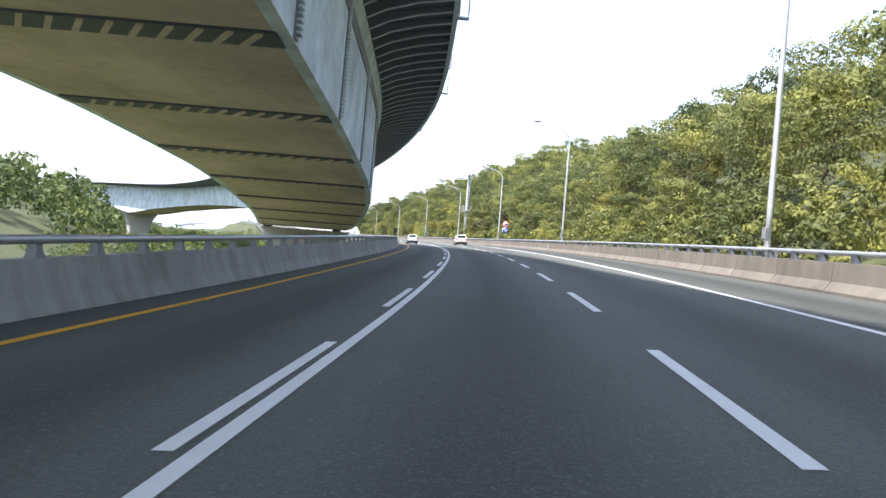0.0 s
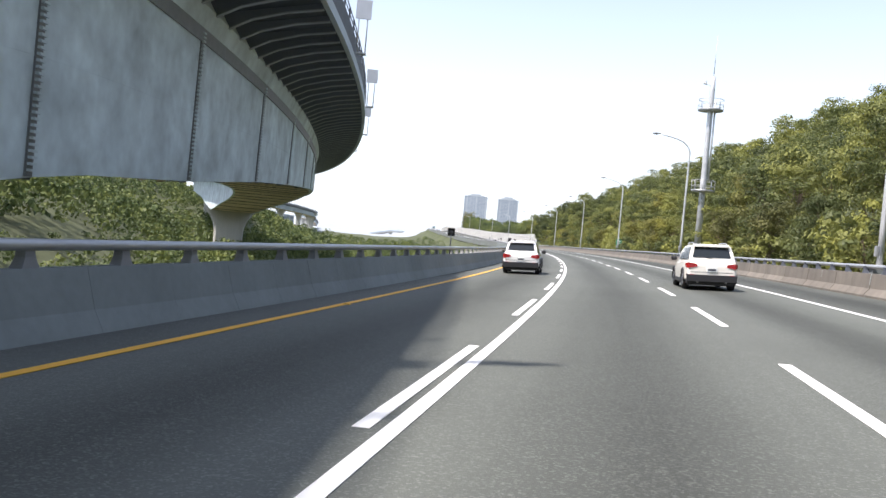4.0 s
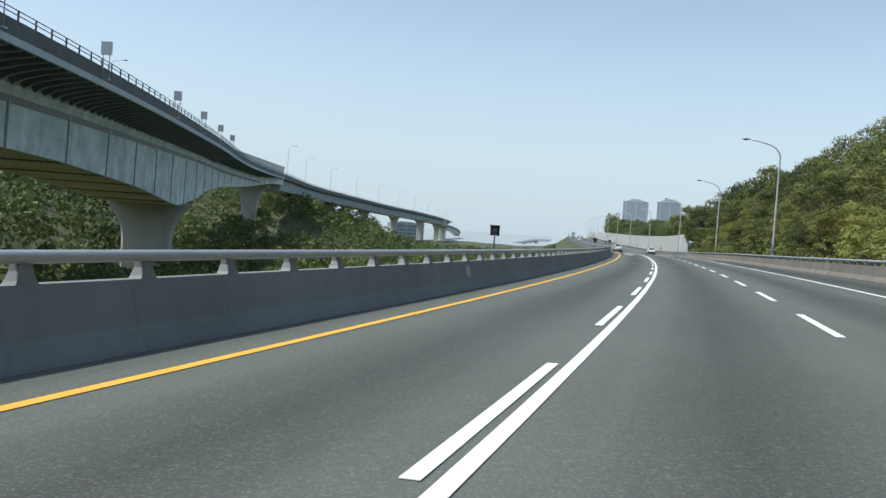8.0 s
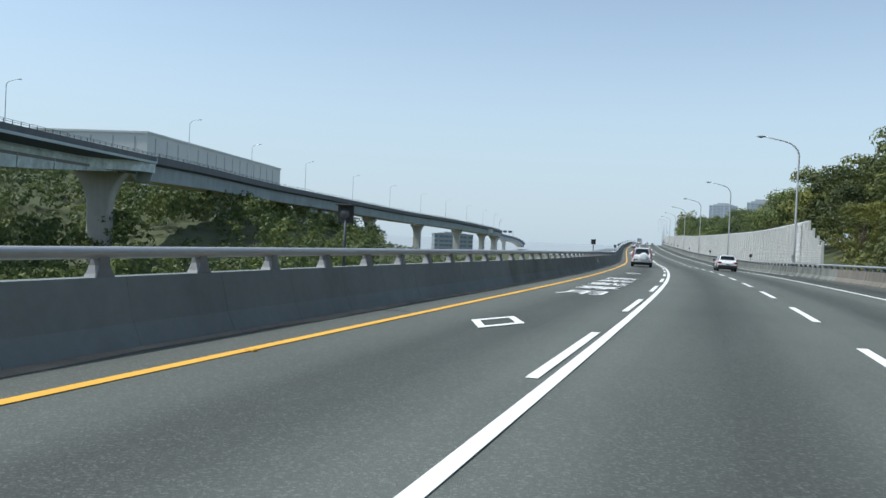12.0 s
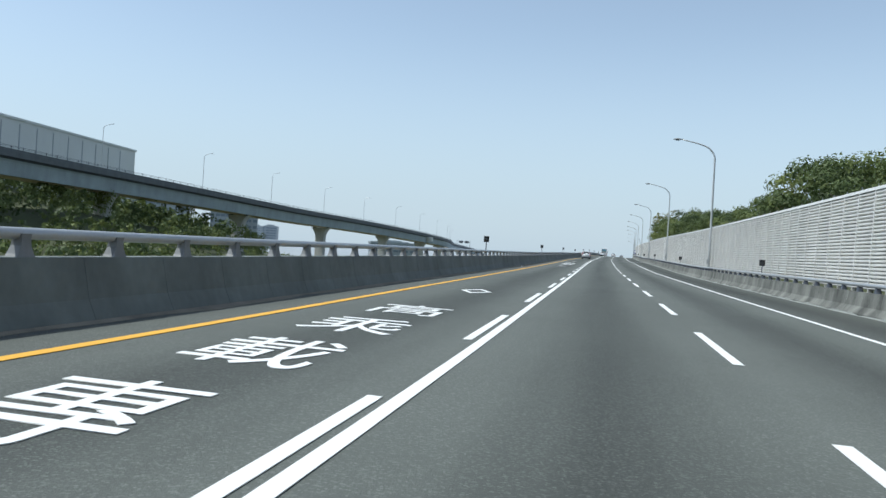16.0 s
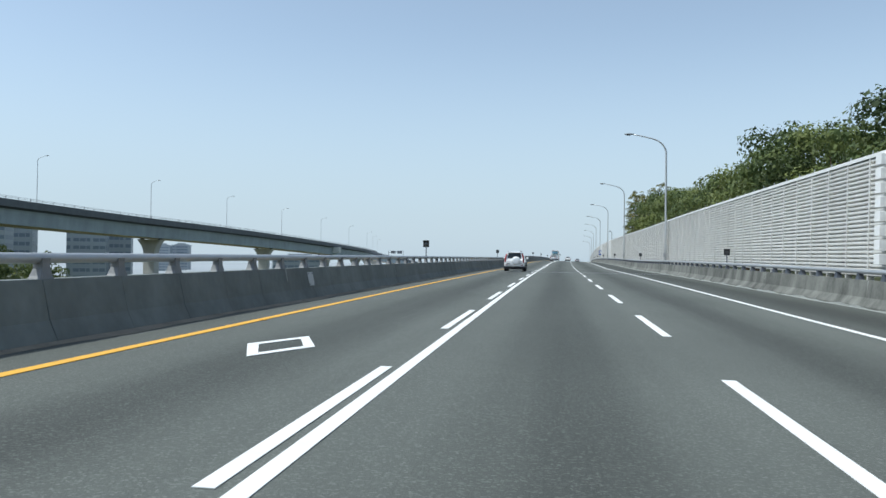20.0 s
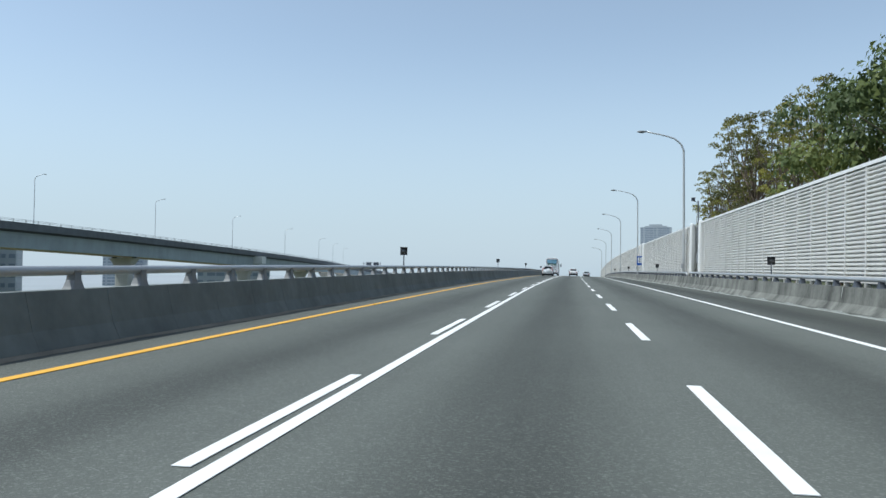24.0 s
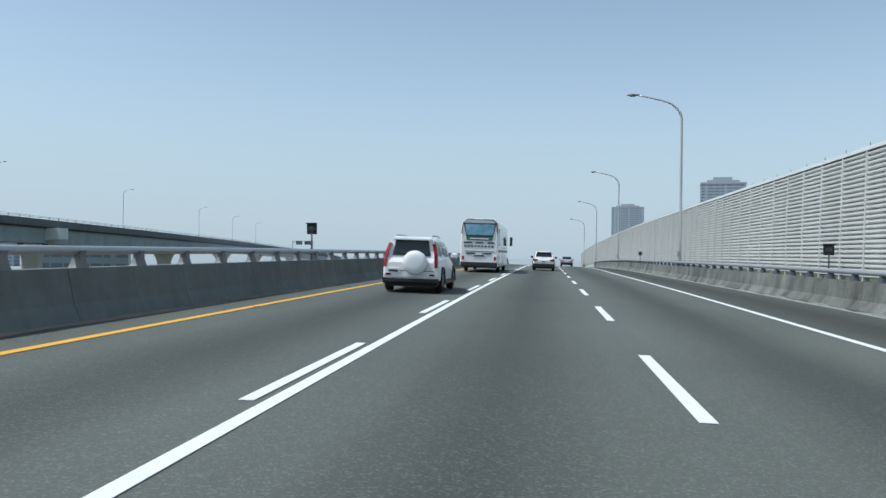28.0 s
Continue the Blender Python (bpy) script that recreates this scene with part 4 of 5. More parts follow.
# bracketed panels along the deck edge
panel = thing("edge_panel", "grey back of a small sign panel bracketed to the viaduct edge", "sign panel", group="edge panels")
part("plate", box_mesh("plate", -0.45, -0.04, 2.0, 0.45, 0.04, 3.1, GALV, 0.01), panel)
for x in (-0.25, 0.25):
    part("upright", tube_mesh("upright", [(x, 0.06, 0.0), (x, 0.06, 3.0)], 0.04, GALV, 6), panel)
part("bracket", box_mesh("bracket", -0.3, 0.0, 0.0, 0.3, 0.5, 0.08, GALV), panel)
first = True
for y in (52, 72, 92, 112, 131, 150, 168, 186, 204, 219, 234, 248.5, 270, 286, 301, 316):
    u = u_at_y(y)
    p, n, f = via_frame(u)
    m = pose(p.x - n.x * 0.35, p.y - n.y * 0.35, fascia_z(y) + 0.5, 0, 0, math.degrees(math.atan2(-f.x, f.y)))
    if first:
        panel.matrix_basis = m
        first = False
    else:
        copy_thing(panel, m)

# lamps on the viaduct
vlamp = thing("viaduct_lamp", "slim grey street lamp standing on the viaduct edge", "street lamp", group="viaduct lamps")
lamp_parts(vlamp, 11.4, 2.4, 1.3, 0.10)
part("base_plate", box_mesh("base_plate", -0.2, -0.2, 0.0, 0.2, 0.2, 0.05, GALV, 0.01), vlamp)
first = True
for y in (262, 306, 350, 392, 436, 482, 527, 575, 620, 667, 714, 762, 811, 867, 930, 985, 1040):
    u = u_at_y(y)
    p, n, f = via_frame(u)
    off = 2 * OVER + BOX_W - 1.5 if y < 414 else 2.4
    m = pose(p.x + n.x * off, p.y + n.y * off, fascia_z(y) + 1.04, 0, 0, math.degrees(math.atan2(-f.x, f.y)) + 180)
    if first:
        vlamp.matrix_basis = m
        first = False
    else:
        copy_thing(vlamp, m)


# ---------------------------------------------------------------- mast and signs
mx, my, mz = road_xyz(190.0, 13.2, 0.4).tolist()
mast = thing("camera_mast", "tall grey steel camera mast with two railed platforms", "camera mast", Matrix.Translation((mx, my, mz)))
part("shaft", tube_mesh("shaft", [(0, 0, -1.0), (0, 0, 8.2), (0, 0, 17.0), (0, 0, 18.4)], [0.32, 0.30, 0.24, 0.22], POLE, 14), mast)
part("shaft", tube_mesh("shaft", [(0.42, 0, 8.2), (0.42, 0, 16.0)], [0.09, 0.09], POLE, 8), mast)
part("antenna", tube_mesh("antenna", [(0, 0, 18.4), (0, 0, 22.5)], [0.05, 0.015], POLE, 6), mast)
for z, r in ((7.0, 1.1), (15.0, 1.2)):
    part("platform", tube_mesh("platform", [(0, 0, z), (0, 0, z + 0.16)], [r, r], GALV, 16), mast)
    for h in (0.55, 1.1):
        part("guard_ring", tube_mesh("guard_ring", [(r * math.cos(a), r * math.sin(a), z + h) for a in np.linspace(0, 2 * math.pi, 17)], 0.03, GALV, 6, False), mast)
    for a in np.linspace(0, 2 * math.pi, 9)[:-1]:
        part("guard_post", tube_mesh("guard_post", [(r * math.cos(a), r * math.sin(a), z + 0.1), (r * math.cos(a), r * math.sin(a), z + 1.1)], 0.025, GALV, 5), mast)
part("camera_box", box_mesh("camera_box", -0.9, -0.5, 17.6, -0.6, -0.1, 17.9, WHITE_CLAD, 0.03), mast)
part("camera_arm", tube_mesh("camera_arm", [(0, 0, 17.5), (-0.75, -0.3, 17.6)], 0.03, GALV, 6), mast)
for k in range(40):
    if k % 2 == 0:
        part("rung", tube_mesh("rung", [(-0.18, -0.34, 0.6 + k * 0.38), (0.18, -0.34, 0.6 + k * 0.38)], 0.02, GALV, 5), mast)

SIGN_RED = mat("sign red", (0.55, 0.04, 0.03), 0.5, vary=0.05)
SIGN_WHITE = mat("sign white", (0.8, 0.8, 0.8), 0.5, vary=0.05)
SIGN_BLUE = mat("sign blue", (0.02, 0.10, 0.42), 0.5, vary=0.05)
SIGN_GREEN = mat("sign green", (0.01, 0.22, 0.12), 0.5, vary=0.05)


def disc(name, r, y, z, material, thick=0.02, x=0.0):
    return tube_mesh(name, [(x, y + thick, z), (x, y, z)], [r, r], material, 28)


def sign_text(name, body, size, y, z, material, parent, wide=1.0):
    """Raised lettering on an upright face that looks towards -y."""
    cu = bpy.data.curves.new(name, "FONT")
    cu.body, cu.size, cu.align_x, cu.align_y, cu.extrude, cu.offset = body, size, "CENTER", "CENTER", 0.003, 0.012
    tmp = new(name, cu)
    me = bpy.data.meshes.new_from_object(tmp.evaluated_get(bpy.context.evaluated_depsgraph_get()))
    bpy.data.objects.remove(tmp)
    me.materials.clear()
    me.materials.append(material)
    return part(name, me, parent, m=pose(0, y, z, 90, 0, 0) @ Matrix.Diagonal((wide, 1, 1, 1)))


speed = thing("speed_sign", "red square speed limit sign above a round blue minimum speed sign", "road sign", at_road(134.5, 11.75, 0.8))
part("post", tube_mesh("post", [(0, 0, -0.6), (0, 0, 3.3)], 0.045, GALV, 8), speed)
part("limit_board", box_mesh("limit_board", -0.47, -0.09, 2.28, 0.47, -0.06, 3.22, SIGN_RED, 0.006), speed)
part("limit_face", disc("limit_face", 0.40, -0.098, 2.75, SIGN_WHITE, 0.01), speed)
sign_text("limit_numerals", "100", 0.40, -0.101, 2.75, BLACK, speed, 0.92)
part("blue_rim", disc("blue_rim", 0.46, -0.08, 1.75, SIGN_WHITE), speed)
part("blue_disc", disc("blue_disc", 0.41, -0.088, 1.75, SIGN_BLUE, 0.01), speed)
sign_text("minimum_numerals", "60", 0.52, -0.091, 1.75, SIGN_WHITE, speed)

pole = thing("camera_pole", "slim dark steel pole with a traffic camera beside the noise wall", "camera pole", at_road(705.5, 12.45, 0.9))
part("shaft", tube_mesh("shaft", [(0, 0, -1.5), (0, 0, 6.0)], [0.07, 0.05], STEEL_DARK, 10), pole)
part("arm", tube_mesh("arm", [(0, 0, 5.85), (-0.35, 0, 6.0)], 0.03, STEEL_DARK, 8), pole)
part("camera_head", box_mesh("camera_head", -0.5, -0.22, 5.98, -0.26, 0.24, 6.2, STEEL_DARK, 0.03), pole)
part("hood", box_mesh("hood", -0.53, -0.30, 6.2, -0.23, 0.26, 6.23, STEEL_DARK), pole)
part("control_box", box_mesh("control_box", -0.2, -0.3, 1.0, 0.2, -0.06, 1.7, GALV, 0.02), pole)

# cover plates on the parapet faces
for s, l, sg, dark in ((93.0, -4.98, 1, True), (233.6, -4.98, 1, False), (377.4, -4.98, 1, False), (551.9, -4.98, 1, False), (94.6, 11.0, -1, False)):
    cp = thing("cover_plate", "dark service recess in the parapet face" if dark else "pale metal cover plate fixed to the parapet face", "cover plate", seat_frame(s, l))
    rings = [[((face_x(sg, h) + e) * sg, y, h) for y, h in ((-0.24, 0.36), (0.24, 0.36), (0.24, 0.74), (-0.24, 0.74))] for e in (-0.03, 0.012)]
    plate = part("plate", loft_mesh("plate", rings, BLACK if dark else GALV), cp)
    for y, h in ((-0.2, 0.40), (0.2, 0.40), (-0.2, 0.70), (0.2, 0.70)):
        x = face_x(sg, h) + 0.012
        part("bolt", tube_mesh("bolt", [(x * sg, y, h), ((x + 0.02) * sg, y, h)], 0.02, STEEL_DARK, 6), plate)

tel = thing("telephone_sign", "blue emergency telephone sign with a white panel on a post", "road sign", at_road(752.5, 11.66, 0.7))
part("post", tube_mesh("post", [(0, 0, -0.4), (0, 0, 2.9)], 0.045, GALV, 8), tel)
part("plate", box_mesh("plate", -0.42, -0.09, 1.35, 0.42, -0.06, 2.6, SIGN_BLUE, 0.005), tel)
part("white_panel", box_mesh("white_panel", -0.27, -0.1, 1.65, 0.27, -0.088, 2.4, SIGN_WHITE), tel)
ang = [radians(a) for a in np.linspace(110, 250, 12)]
part("handset", tube_mesh("handset", [(0.12 + 0.26 * math.cos(a), -0.105, 2.02 + 0.26 * math.sin(a)) for a in ang], [0.07, 0.07] + [0.035] * 8 + [0.07, 0.07], BLACK, 8), tel)

gs = thing("distance_sign", "small green motorway sign on a post by the parapet", "road sign", at_road(246.0, 12.2, 0.9))
part("post", tube_mesh("post", [(0, 0, -0.6), (0, 0, 2.2)], 0.04, GALV, 8), gs)
part("plate", box_mesh("plate", -0.5, -0.08, 1.1, 0.5, -0.05, 2.1, SIGN_GREEN, 0.005), gs)
part("text_bar", box_mesh("text_bar", -0.35, -0.09, 1.7, 0.35, -0.078, 1.85, SIGN_WHITE), gs)
part("text_bar", box_mesh("text_bar", -0.3, -0.09, 1.35, 0.3, -0.078, 1.5, SIGN_WHITE), gs)

# a crumpled scrap at the foot of the parapet
scrap = bmesh.new()
bmesh.ops.create_icosphere(scrap, subdivisions=2, radius=0.055)
srng = random.Random(4)
for v in scrap.verts:
    v.co = Vector((v.co.x * 1.3, v.co.y, (v.co.z + 0.055) * 0.7)) * srng.uniform(0.75, 1.15)
ob = new("litter", bm_mesh("litter", scrap, SIGN_WHITE))
ob.matrix_basis = at_road(488.9, -4.62, 0.0)
tagged(ob, "crumpled white scrap on the verge by the parapet", "litter")


# ---------------------------------------------------------------- woods
def leaf_cloud(rng, clumps, leaves, size, spread):
    """Leaf blades (as one array) in a crown of clumps: clumps are (x, y, z, r)."""
    out = []
    for x, y, z, r in clumps:
        n = max(6, int(leaves * r * r))
        d = rng.normal(size=(n, 3))
        d /= np.linalg.norm(d, axis=1)[:, None]
        d[:, 2] = np.where(d[:, 2] < -0.35, -d[:, 2] * 0.6, d[:, 2])
        rad = r * (0.72 + 0.34 * rng.random(n))[:, None]
        c = np.array([x, y, z]) + d * rad * np.array([1, 1, 0.82])
        nrm = d + rng.normal(scale=spread, size=(n, 3))
        nrm /= np.linalg.norm(nrm, axis=1)[:, None]
        ref = rng.normal(size=(n, 3))
        a = np.cross(nrm, ref)
        a /= np.linalg.norm(a, axis=1)[:, None]
        b = np.cross(nrm, a)
        s = size * (0.6 + 0.8 * rng.random(n))[:, None]
        out.append(np.stack([c - a * s * 0.60, c + a * s * 0.42 - b * s * 0.40, c + a * s * 0.42 + b * s * 0.40 + nrm * s * 0.1], 1))
    return np.concatenate(out)


def leaves_mesh(name, q, material):
    me = bpy.data.meshes.new(name)
    n = len(q)
    me.vertices.add(n * 3)
    me.vertices.foreach_set("co", q.reshape(-1).astype(np.float32))
    me.loops.add(n * 3)
    me.loops.foreach_set("vertex_index", np.arange(n * 3, dtype=np.int32))
    me.polygons.add(n)
    me.polygons.foreach_set("loop_start", np.arange(0, n * 3, 3, dtype=np.int32))
    me.materials.append(material)
    me.update(calc_edges=True)
    me.validate()
    return me


def crown_clumps(rng, h, w, n, low=0.35):
    cl = []
    for i in range(n):
        a, rr = rng.random() * 6.283, math.sqrt(rng.random())
        z = h * (low + (1 - low) * rng.random() ** 0.8)
        k = 1 - 0.75 * abs((z / h - 0.62) / 0.5) ** 2
        r = w * (0.26 + 0.16 * rng.random())
        cl.append((math.cos(a) * rr * w * max(k, 0.25), math.sin(a) * rr * w * max(k, 0.25), z, r))
    return cl


def trunk_mesh(rng, h, clumps, r):
    """A tapered trunk with limbs that reach into the clumps."""
    bm = bmesh.new()
    vs, fs = [], []

    def limb(a, b, r0, r1, sides=6):
        a, b = Vector(a), Vector(b)
        mid = (a + b) / 2 + Vector((rng.normal() * 0.12, rng.normal() * 0.12, 0.1)) * (b - a).length
        pts = [a, mid, b]
        for i, p in enumerate(pts):
            rr = r0 + (r1 - r0) * i / 2
            d = (b - a).normalized()
            u = d.cross(Vector((0.3, 1, 0.2))).normalized()
            v = u.cross(d)
            for k in range(sides):
                t = 6.283 * k / sides
                vs.append(p + (u * math.cos(t) + v * math.sin(t)) * rr)
        o = len(vs) - 3 * sides
        for i in range(2):
            for k in range(sides):
                fs.append((o + i * sides + k, o + i * sides + (k + 1) % sides, o + (i + 1) * sides + (k + 1) % sides, o + (i + 1) * sides + k))

    bm.free()
    limb((0, 0, -1.2), (rng.normal() * 0.3, rng.normal() * 0.3, h * 0.45), r, r * 0.6, 8)
    tip = Vector((rng.normal() * 0.4, rng.normal() * 0.4, h * 0.8))
    limb((0, 0, h * 0.42), tip, r * 0.6, r * 0.2)
    for c in clumps[:(14 if len(clumps) < 100 else 40)]:
        limb((0, 0, h * (0.25 + 0.35 * rng.random())), c[:3], r * 0.32, r * 0.08, 5)
    return mesh_of("trunk", vs, fs, BARK, True)


RNG = np.random.default_rng(7)
TREE_KINDS = []
for k in range(7):
    h, w = 7.5 + 0.6 * k, 2.9 + 0.22 * k
    cl = crown_clumps(RNG, h, w, 26 + 2 * k, 0.22)
    cloud = leaf_cloud(RNG, cl, 138, 0.222, 0.26)
    leaves = leaves_mesh("crown", cloud[np.arange(len(cloud)) % 5 != 0], LEAF_DRY if k == 5 else LEAF)
    TREE_KINDS.append((h, trunk_mesh(RNG, h, cl, 0.17), leaves))
TREE_LABELS = ("leafy green broad-leaved tree on the roadside slope", "bushy yellow-green tree on the roadside slope")


def tree(kind, x, y, z, sc, turn, label, group):
    h, tm, cm = TREE_KINDS[kind]
    root = thing("tree", label, "tree", pose(x, y, z - 0.2, 0, 0, turn) @ Matrix.Diagonal((sc, sc, sc, 1)), group)
    part("trunk", tm, root)
    part("crown", cm, root)


# single trees: the front rows of the slope on the right
k = 0
spots = []
for s in np.arange(-25, 402, 5.2):
    for row in range(2):
        l = 15.5 + row * 5.6 + RNG.normal() * 1.0 + (3.2 if s > 378 else 0.0)
        spots.append((s + RNG.normal() * 1.2, l))
for s, l in spots:
    x, y, _ = road_xyz(s, l).tolist()
    z = float(ground_z(x, y)[0])
    sc = (0.46 if l < 17.5 else 0.60) + 0.22 * RNG.random()
    kd = int(RNG.integers(0, 7))
    tree(kd, x, y, z - 0.5, sc, RNG.random() * 360, TREE_LABELS[1] if kd == 5 else TREE_LABELS[0], "slope trees")


def joined_wood(name, label, places, leaf, material, size, spread=0.33, base=14):
    """A wood too dense to count: many crowns in one mesh."""
    protos = []
    rng = np.random.default_rng(len(places))
    for k in range(6):
        h, w = 7.0 + 0.7 * k, 3.1 + 0.25 * k
        protos.append(leaf_cloud(rng, crown_clumps(rng, h, w, base + k, 0.3), leaf, size, spread))
    out = []
    for x, y, z, sc in places:
        q = protos[int(rng.integers(0, 6))]
        a = rng.random() * 6.283
        c, s_ = math.cos(a) * sc, math.sin(a) * sc
        r = np.empty_like(q)
        r[..., 0], r[..., 1], r[..., 2] = q[..., 0] * c - q[..., 1] * s_ + x, q[..., 0] * s_ + q[..., 1] * c + y, q[..., 2] * sc + z
        out.append(r)
    ob = tagged(new(name, leaves_mesh(name, np.concatenate(out), material)), label, "woodland", kind="stuff")
    return ob


def scatter_sl(s0, s1, l0, l1, ds, dl, rng):
    pts = []
    for s in np.arange(s0, s1, ds):
        for l in np.arange(l0, l1, dl):
            pts.append((s + rng.normal() * ds * 0.28, l + rng.normal() * dl * 0.28))
    a = np.array(pts)
    xyz = road_xyz(a[:, 0], a[:, 1])
    z = ground_z(xyz[:, 0], xyz[:, 1])
    return [(x, y, zz - 0.8, 0.75 + 0.5 * rng.random()) for (x, y, _), zz in zip(xyz, z)]


R2 = np.random.default_rng(11)
joined_wood("woodland_slope", "dense mixed green wood climbing the slope on the right", [(x, y, z, min(k, 1.08)) for x, y, z, k in scatter_sl(-60, 470, 45, 84, 6.4, 6.6, R2)], 36, LEAF, 0.34, 0.24)
joined_wood("woodland_foot", "green wood just behind the first trees of the slope", [(x, y, z, min(k, 0.98)) for x, y, z, k in scatter_sl(-60, 470, 23, 44, 6.2, 5.8, R2)], 52, LEAF, 0.27, 0.24)
joined_wood("woodland_corner", "green trees where the noise wall begins", scatter_sl(386, 440, 20, 44, 5.0, 5.4, R2), 70, LEAF, 0.31)
joined_wood("roadside_shrubs", "low green shrubs along the foot of the slope behind the parapet", [(x, y, z + 0.3, 0.34 * k) for x, y, z, k in scatter_sl(-30, 384, 13.7, 19.0, 2.3, 2.2, R2)], 24, LEAF, 0.56, 0.26, 6)
# the wooded valley side on the left
pts = []
for x in np.arange(-420, -20, 7.0):
    for y in np.arange(4, 760, 7.0):
        pts.append((x + R2.normal() * 2, y + R2.normal() * 2))
pts = np.array(pts)
s_, l_ = nearest_sl(pts[:, 0], pts[:, 1])
gz = ground_z(pts[:, 0], pts[:, 1])
bear = np.degrees(np.arctan2(2 - pts[:, 0], pts[:, 1] - 9))
edge_gap = np.interp(pts[:, 1], E_Y, E_X) - pts[:, 0]
keep = ((edge_gap > 4) | (pts[:, 1] > 440)) & ((bear > 27.5) | (pts[:, 1] > 345)) & (pts[:, 1] < 650) & (l_ < -26) & (l_ > -290) & (np.hypot(pts[:, 0] + 200, pts[:, 1] - 420) < 330)
# beyond this line the valley opens and only low scrub grows
open_valley = (pts[:, 1] > 400) & (pts[:, 0] > -158.0 - 0.88 * (pts[:, 1] - 420.0))
keep &= ~open_valley
pts_all, gz_all = pts, gz
pts, gz = pts[keep], gz[keep]
low, lz = ~keep & (l_ < -13) & (l_ > -290) & (pts_all[:, 1] < 620), gz_all
scrub = []
for (x, y), z, bare in zip(pts_all[low], lz[low], open_valley[low]):
    sc = min(max((-0.8 - z) / 13.0, 0.25), 0.9)
    if z > -3.5 and float(np.interp(y, E_Y, E_X)) - x > 30:
        sc = 0.75
    if bare:
        sc = min(sc, 0.42)
    scrub.append((x, y, z - 0.6, sc * (0.85 + 0.15 * R2.random())))
near_l = l_[low] > -48
joined_wood("roadside_scrub", "low green scrub just below the motorway parapet", [q for q, k in zip(scrub, near_l) if k], 20, LEAF_DARK, 0.40, base=11)
joined_wood("valley_scrub", "low green scrub on the valley floor", [q for q, k in zip(scrub, near_l) if not k], 8, LEAF_DARK, 0.75, base=11)
joined_wood("woodland_valley", "dark green wood on the valley side below the viaduct", [(x, y, z - 1.2, 0.65 + 0.45 * R2.random()) for (x, y), z in zip(pts, gz)], 7, LEAF_DARK, 0.82, 0.26, base=12)

# tall thin-leaved trees behind the wall
TALL = []
for k in range(3):
    h, w = 13.5 + k, 2.9
    cl = [(c[0], c[1], c[2], c[3] * 0.42) for c in crown_clumps(RNG, h, w, 130, 0.22)]
    TALL.append((trunk_mesh(RNG, h, cl, 0.2), leaves_mesh("crown", leaf_cloud(RNG, cl, 400, 0.13, 1.3), LEAF_DRY)))
for i, (s, l, sc) in enumerate(((700, 21, 0.95), (706, 20, 1.0), (711, 23, 1.12), (716, 19, 1.15), (722, 22, 1.08), (728, 20, 1.12), (735, 23, 1.1), (743, 20, 0.95), (751, 22, 0.82), (761, 21, 0.6), (769, 20, 0.5))):
    x, y, _ = road_xyz(s, l).tolist()
    z = float(ground_z(x, y)[0])
    root = thing("tree", "tall thin-leaved tree with an open crown behind the noise wall", "tree", pose(x, y, z - 0.3, 0, 0, i * 77) @ Matrix.Diagonal((sc, sc, sc, 1)), "tall wall trees")
    part("trunk", TALL[i % 3][0], root)
    part("crown", TALL[i % 3][1], root)
DENSE = []
for k in range(4):
    h, w = 10.0, 3.9 + 0.35 * k
    cl = crown_clumps(RNG, h, w, 24, 0.36)
    DENSE.append((trunk_mesh(RNG, h, cl, 0.24), leaves_mesh("crown", leaf_cloud(RNG, cl, 72, 0.275, 0.33), LEAF_DARK), max(c[2] + c[3] * 0.85 for c in cl)))
for i, s in enumerate(np.arange(440, 699, 3.1)):
    l = (20.0, 25.0)[i % 2] + RNG.normal() * 0.7
    x, y, zr = road_xyz(s, l).tolist()
    zr = float(level(s, 8.0))
    z = float(ground_z(x, y)[0]) - 0.3
    top = float(np.interp(s, (440, 455, 466, 482, 492, 503, 508, 548, 556, 570, 576, 584, 590, 608, 616, 640, 660, 698), (11.6, 11.0, 9.5, 9.4, 12.2, 12.2, 8.9, 8.6, 10.8, 10.4, 7.4, 7.6, 12.4, 12.6, 10.6, 11.6, 13.2, 13.8))) * (0.90 + 0.14 * RNG.random())
    trunk, crown, ht = DENSE[int(RNG.integers(0, 4))]
    sc = (zr + top - z) / ht
    wide = 0.75 + 0.2 * RNG.random() if top < 11 else 0.85 + 0.25 * RNG.random()
    root = thing("tree", "dense dark green broad-leaved tree behind the noise wall", "tree", pose(x, y, z, 0, 0, i * 63) @ Matrix.Diagonal((wide, wide, sc, 1)), "dark wall trees")
    part("trunk", trunk, root)
    part("crown", crown, root)

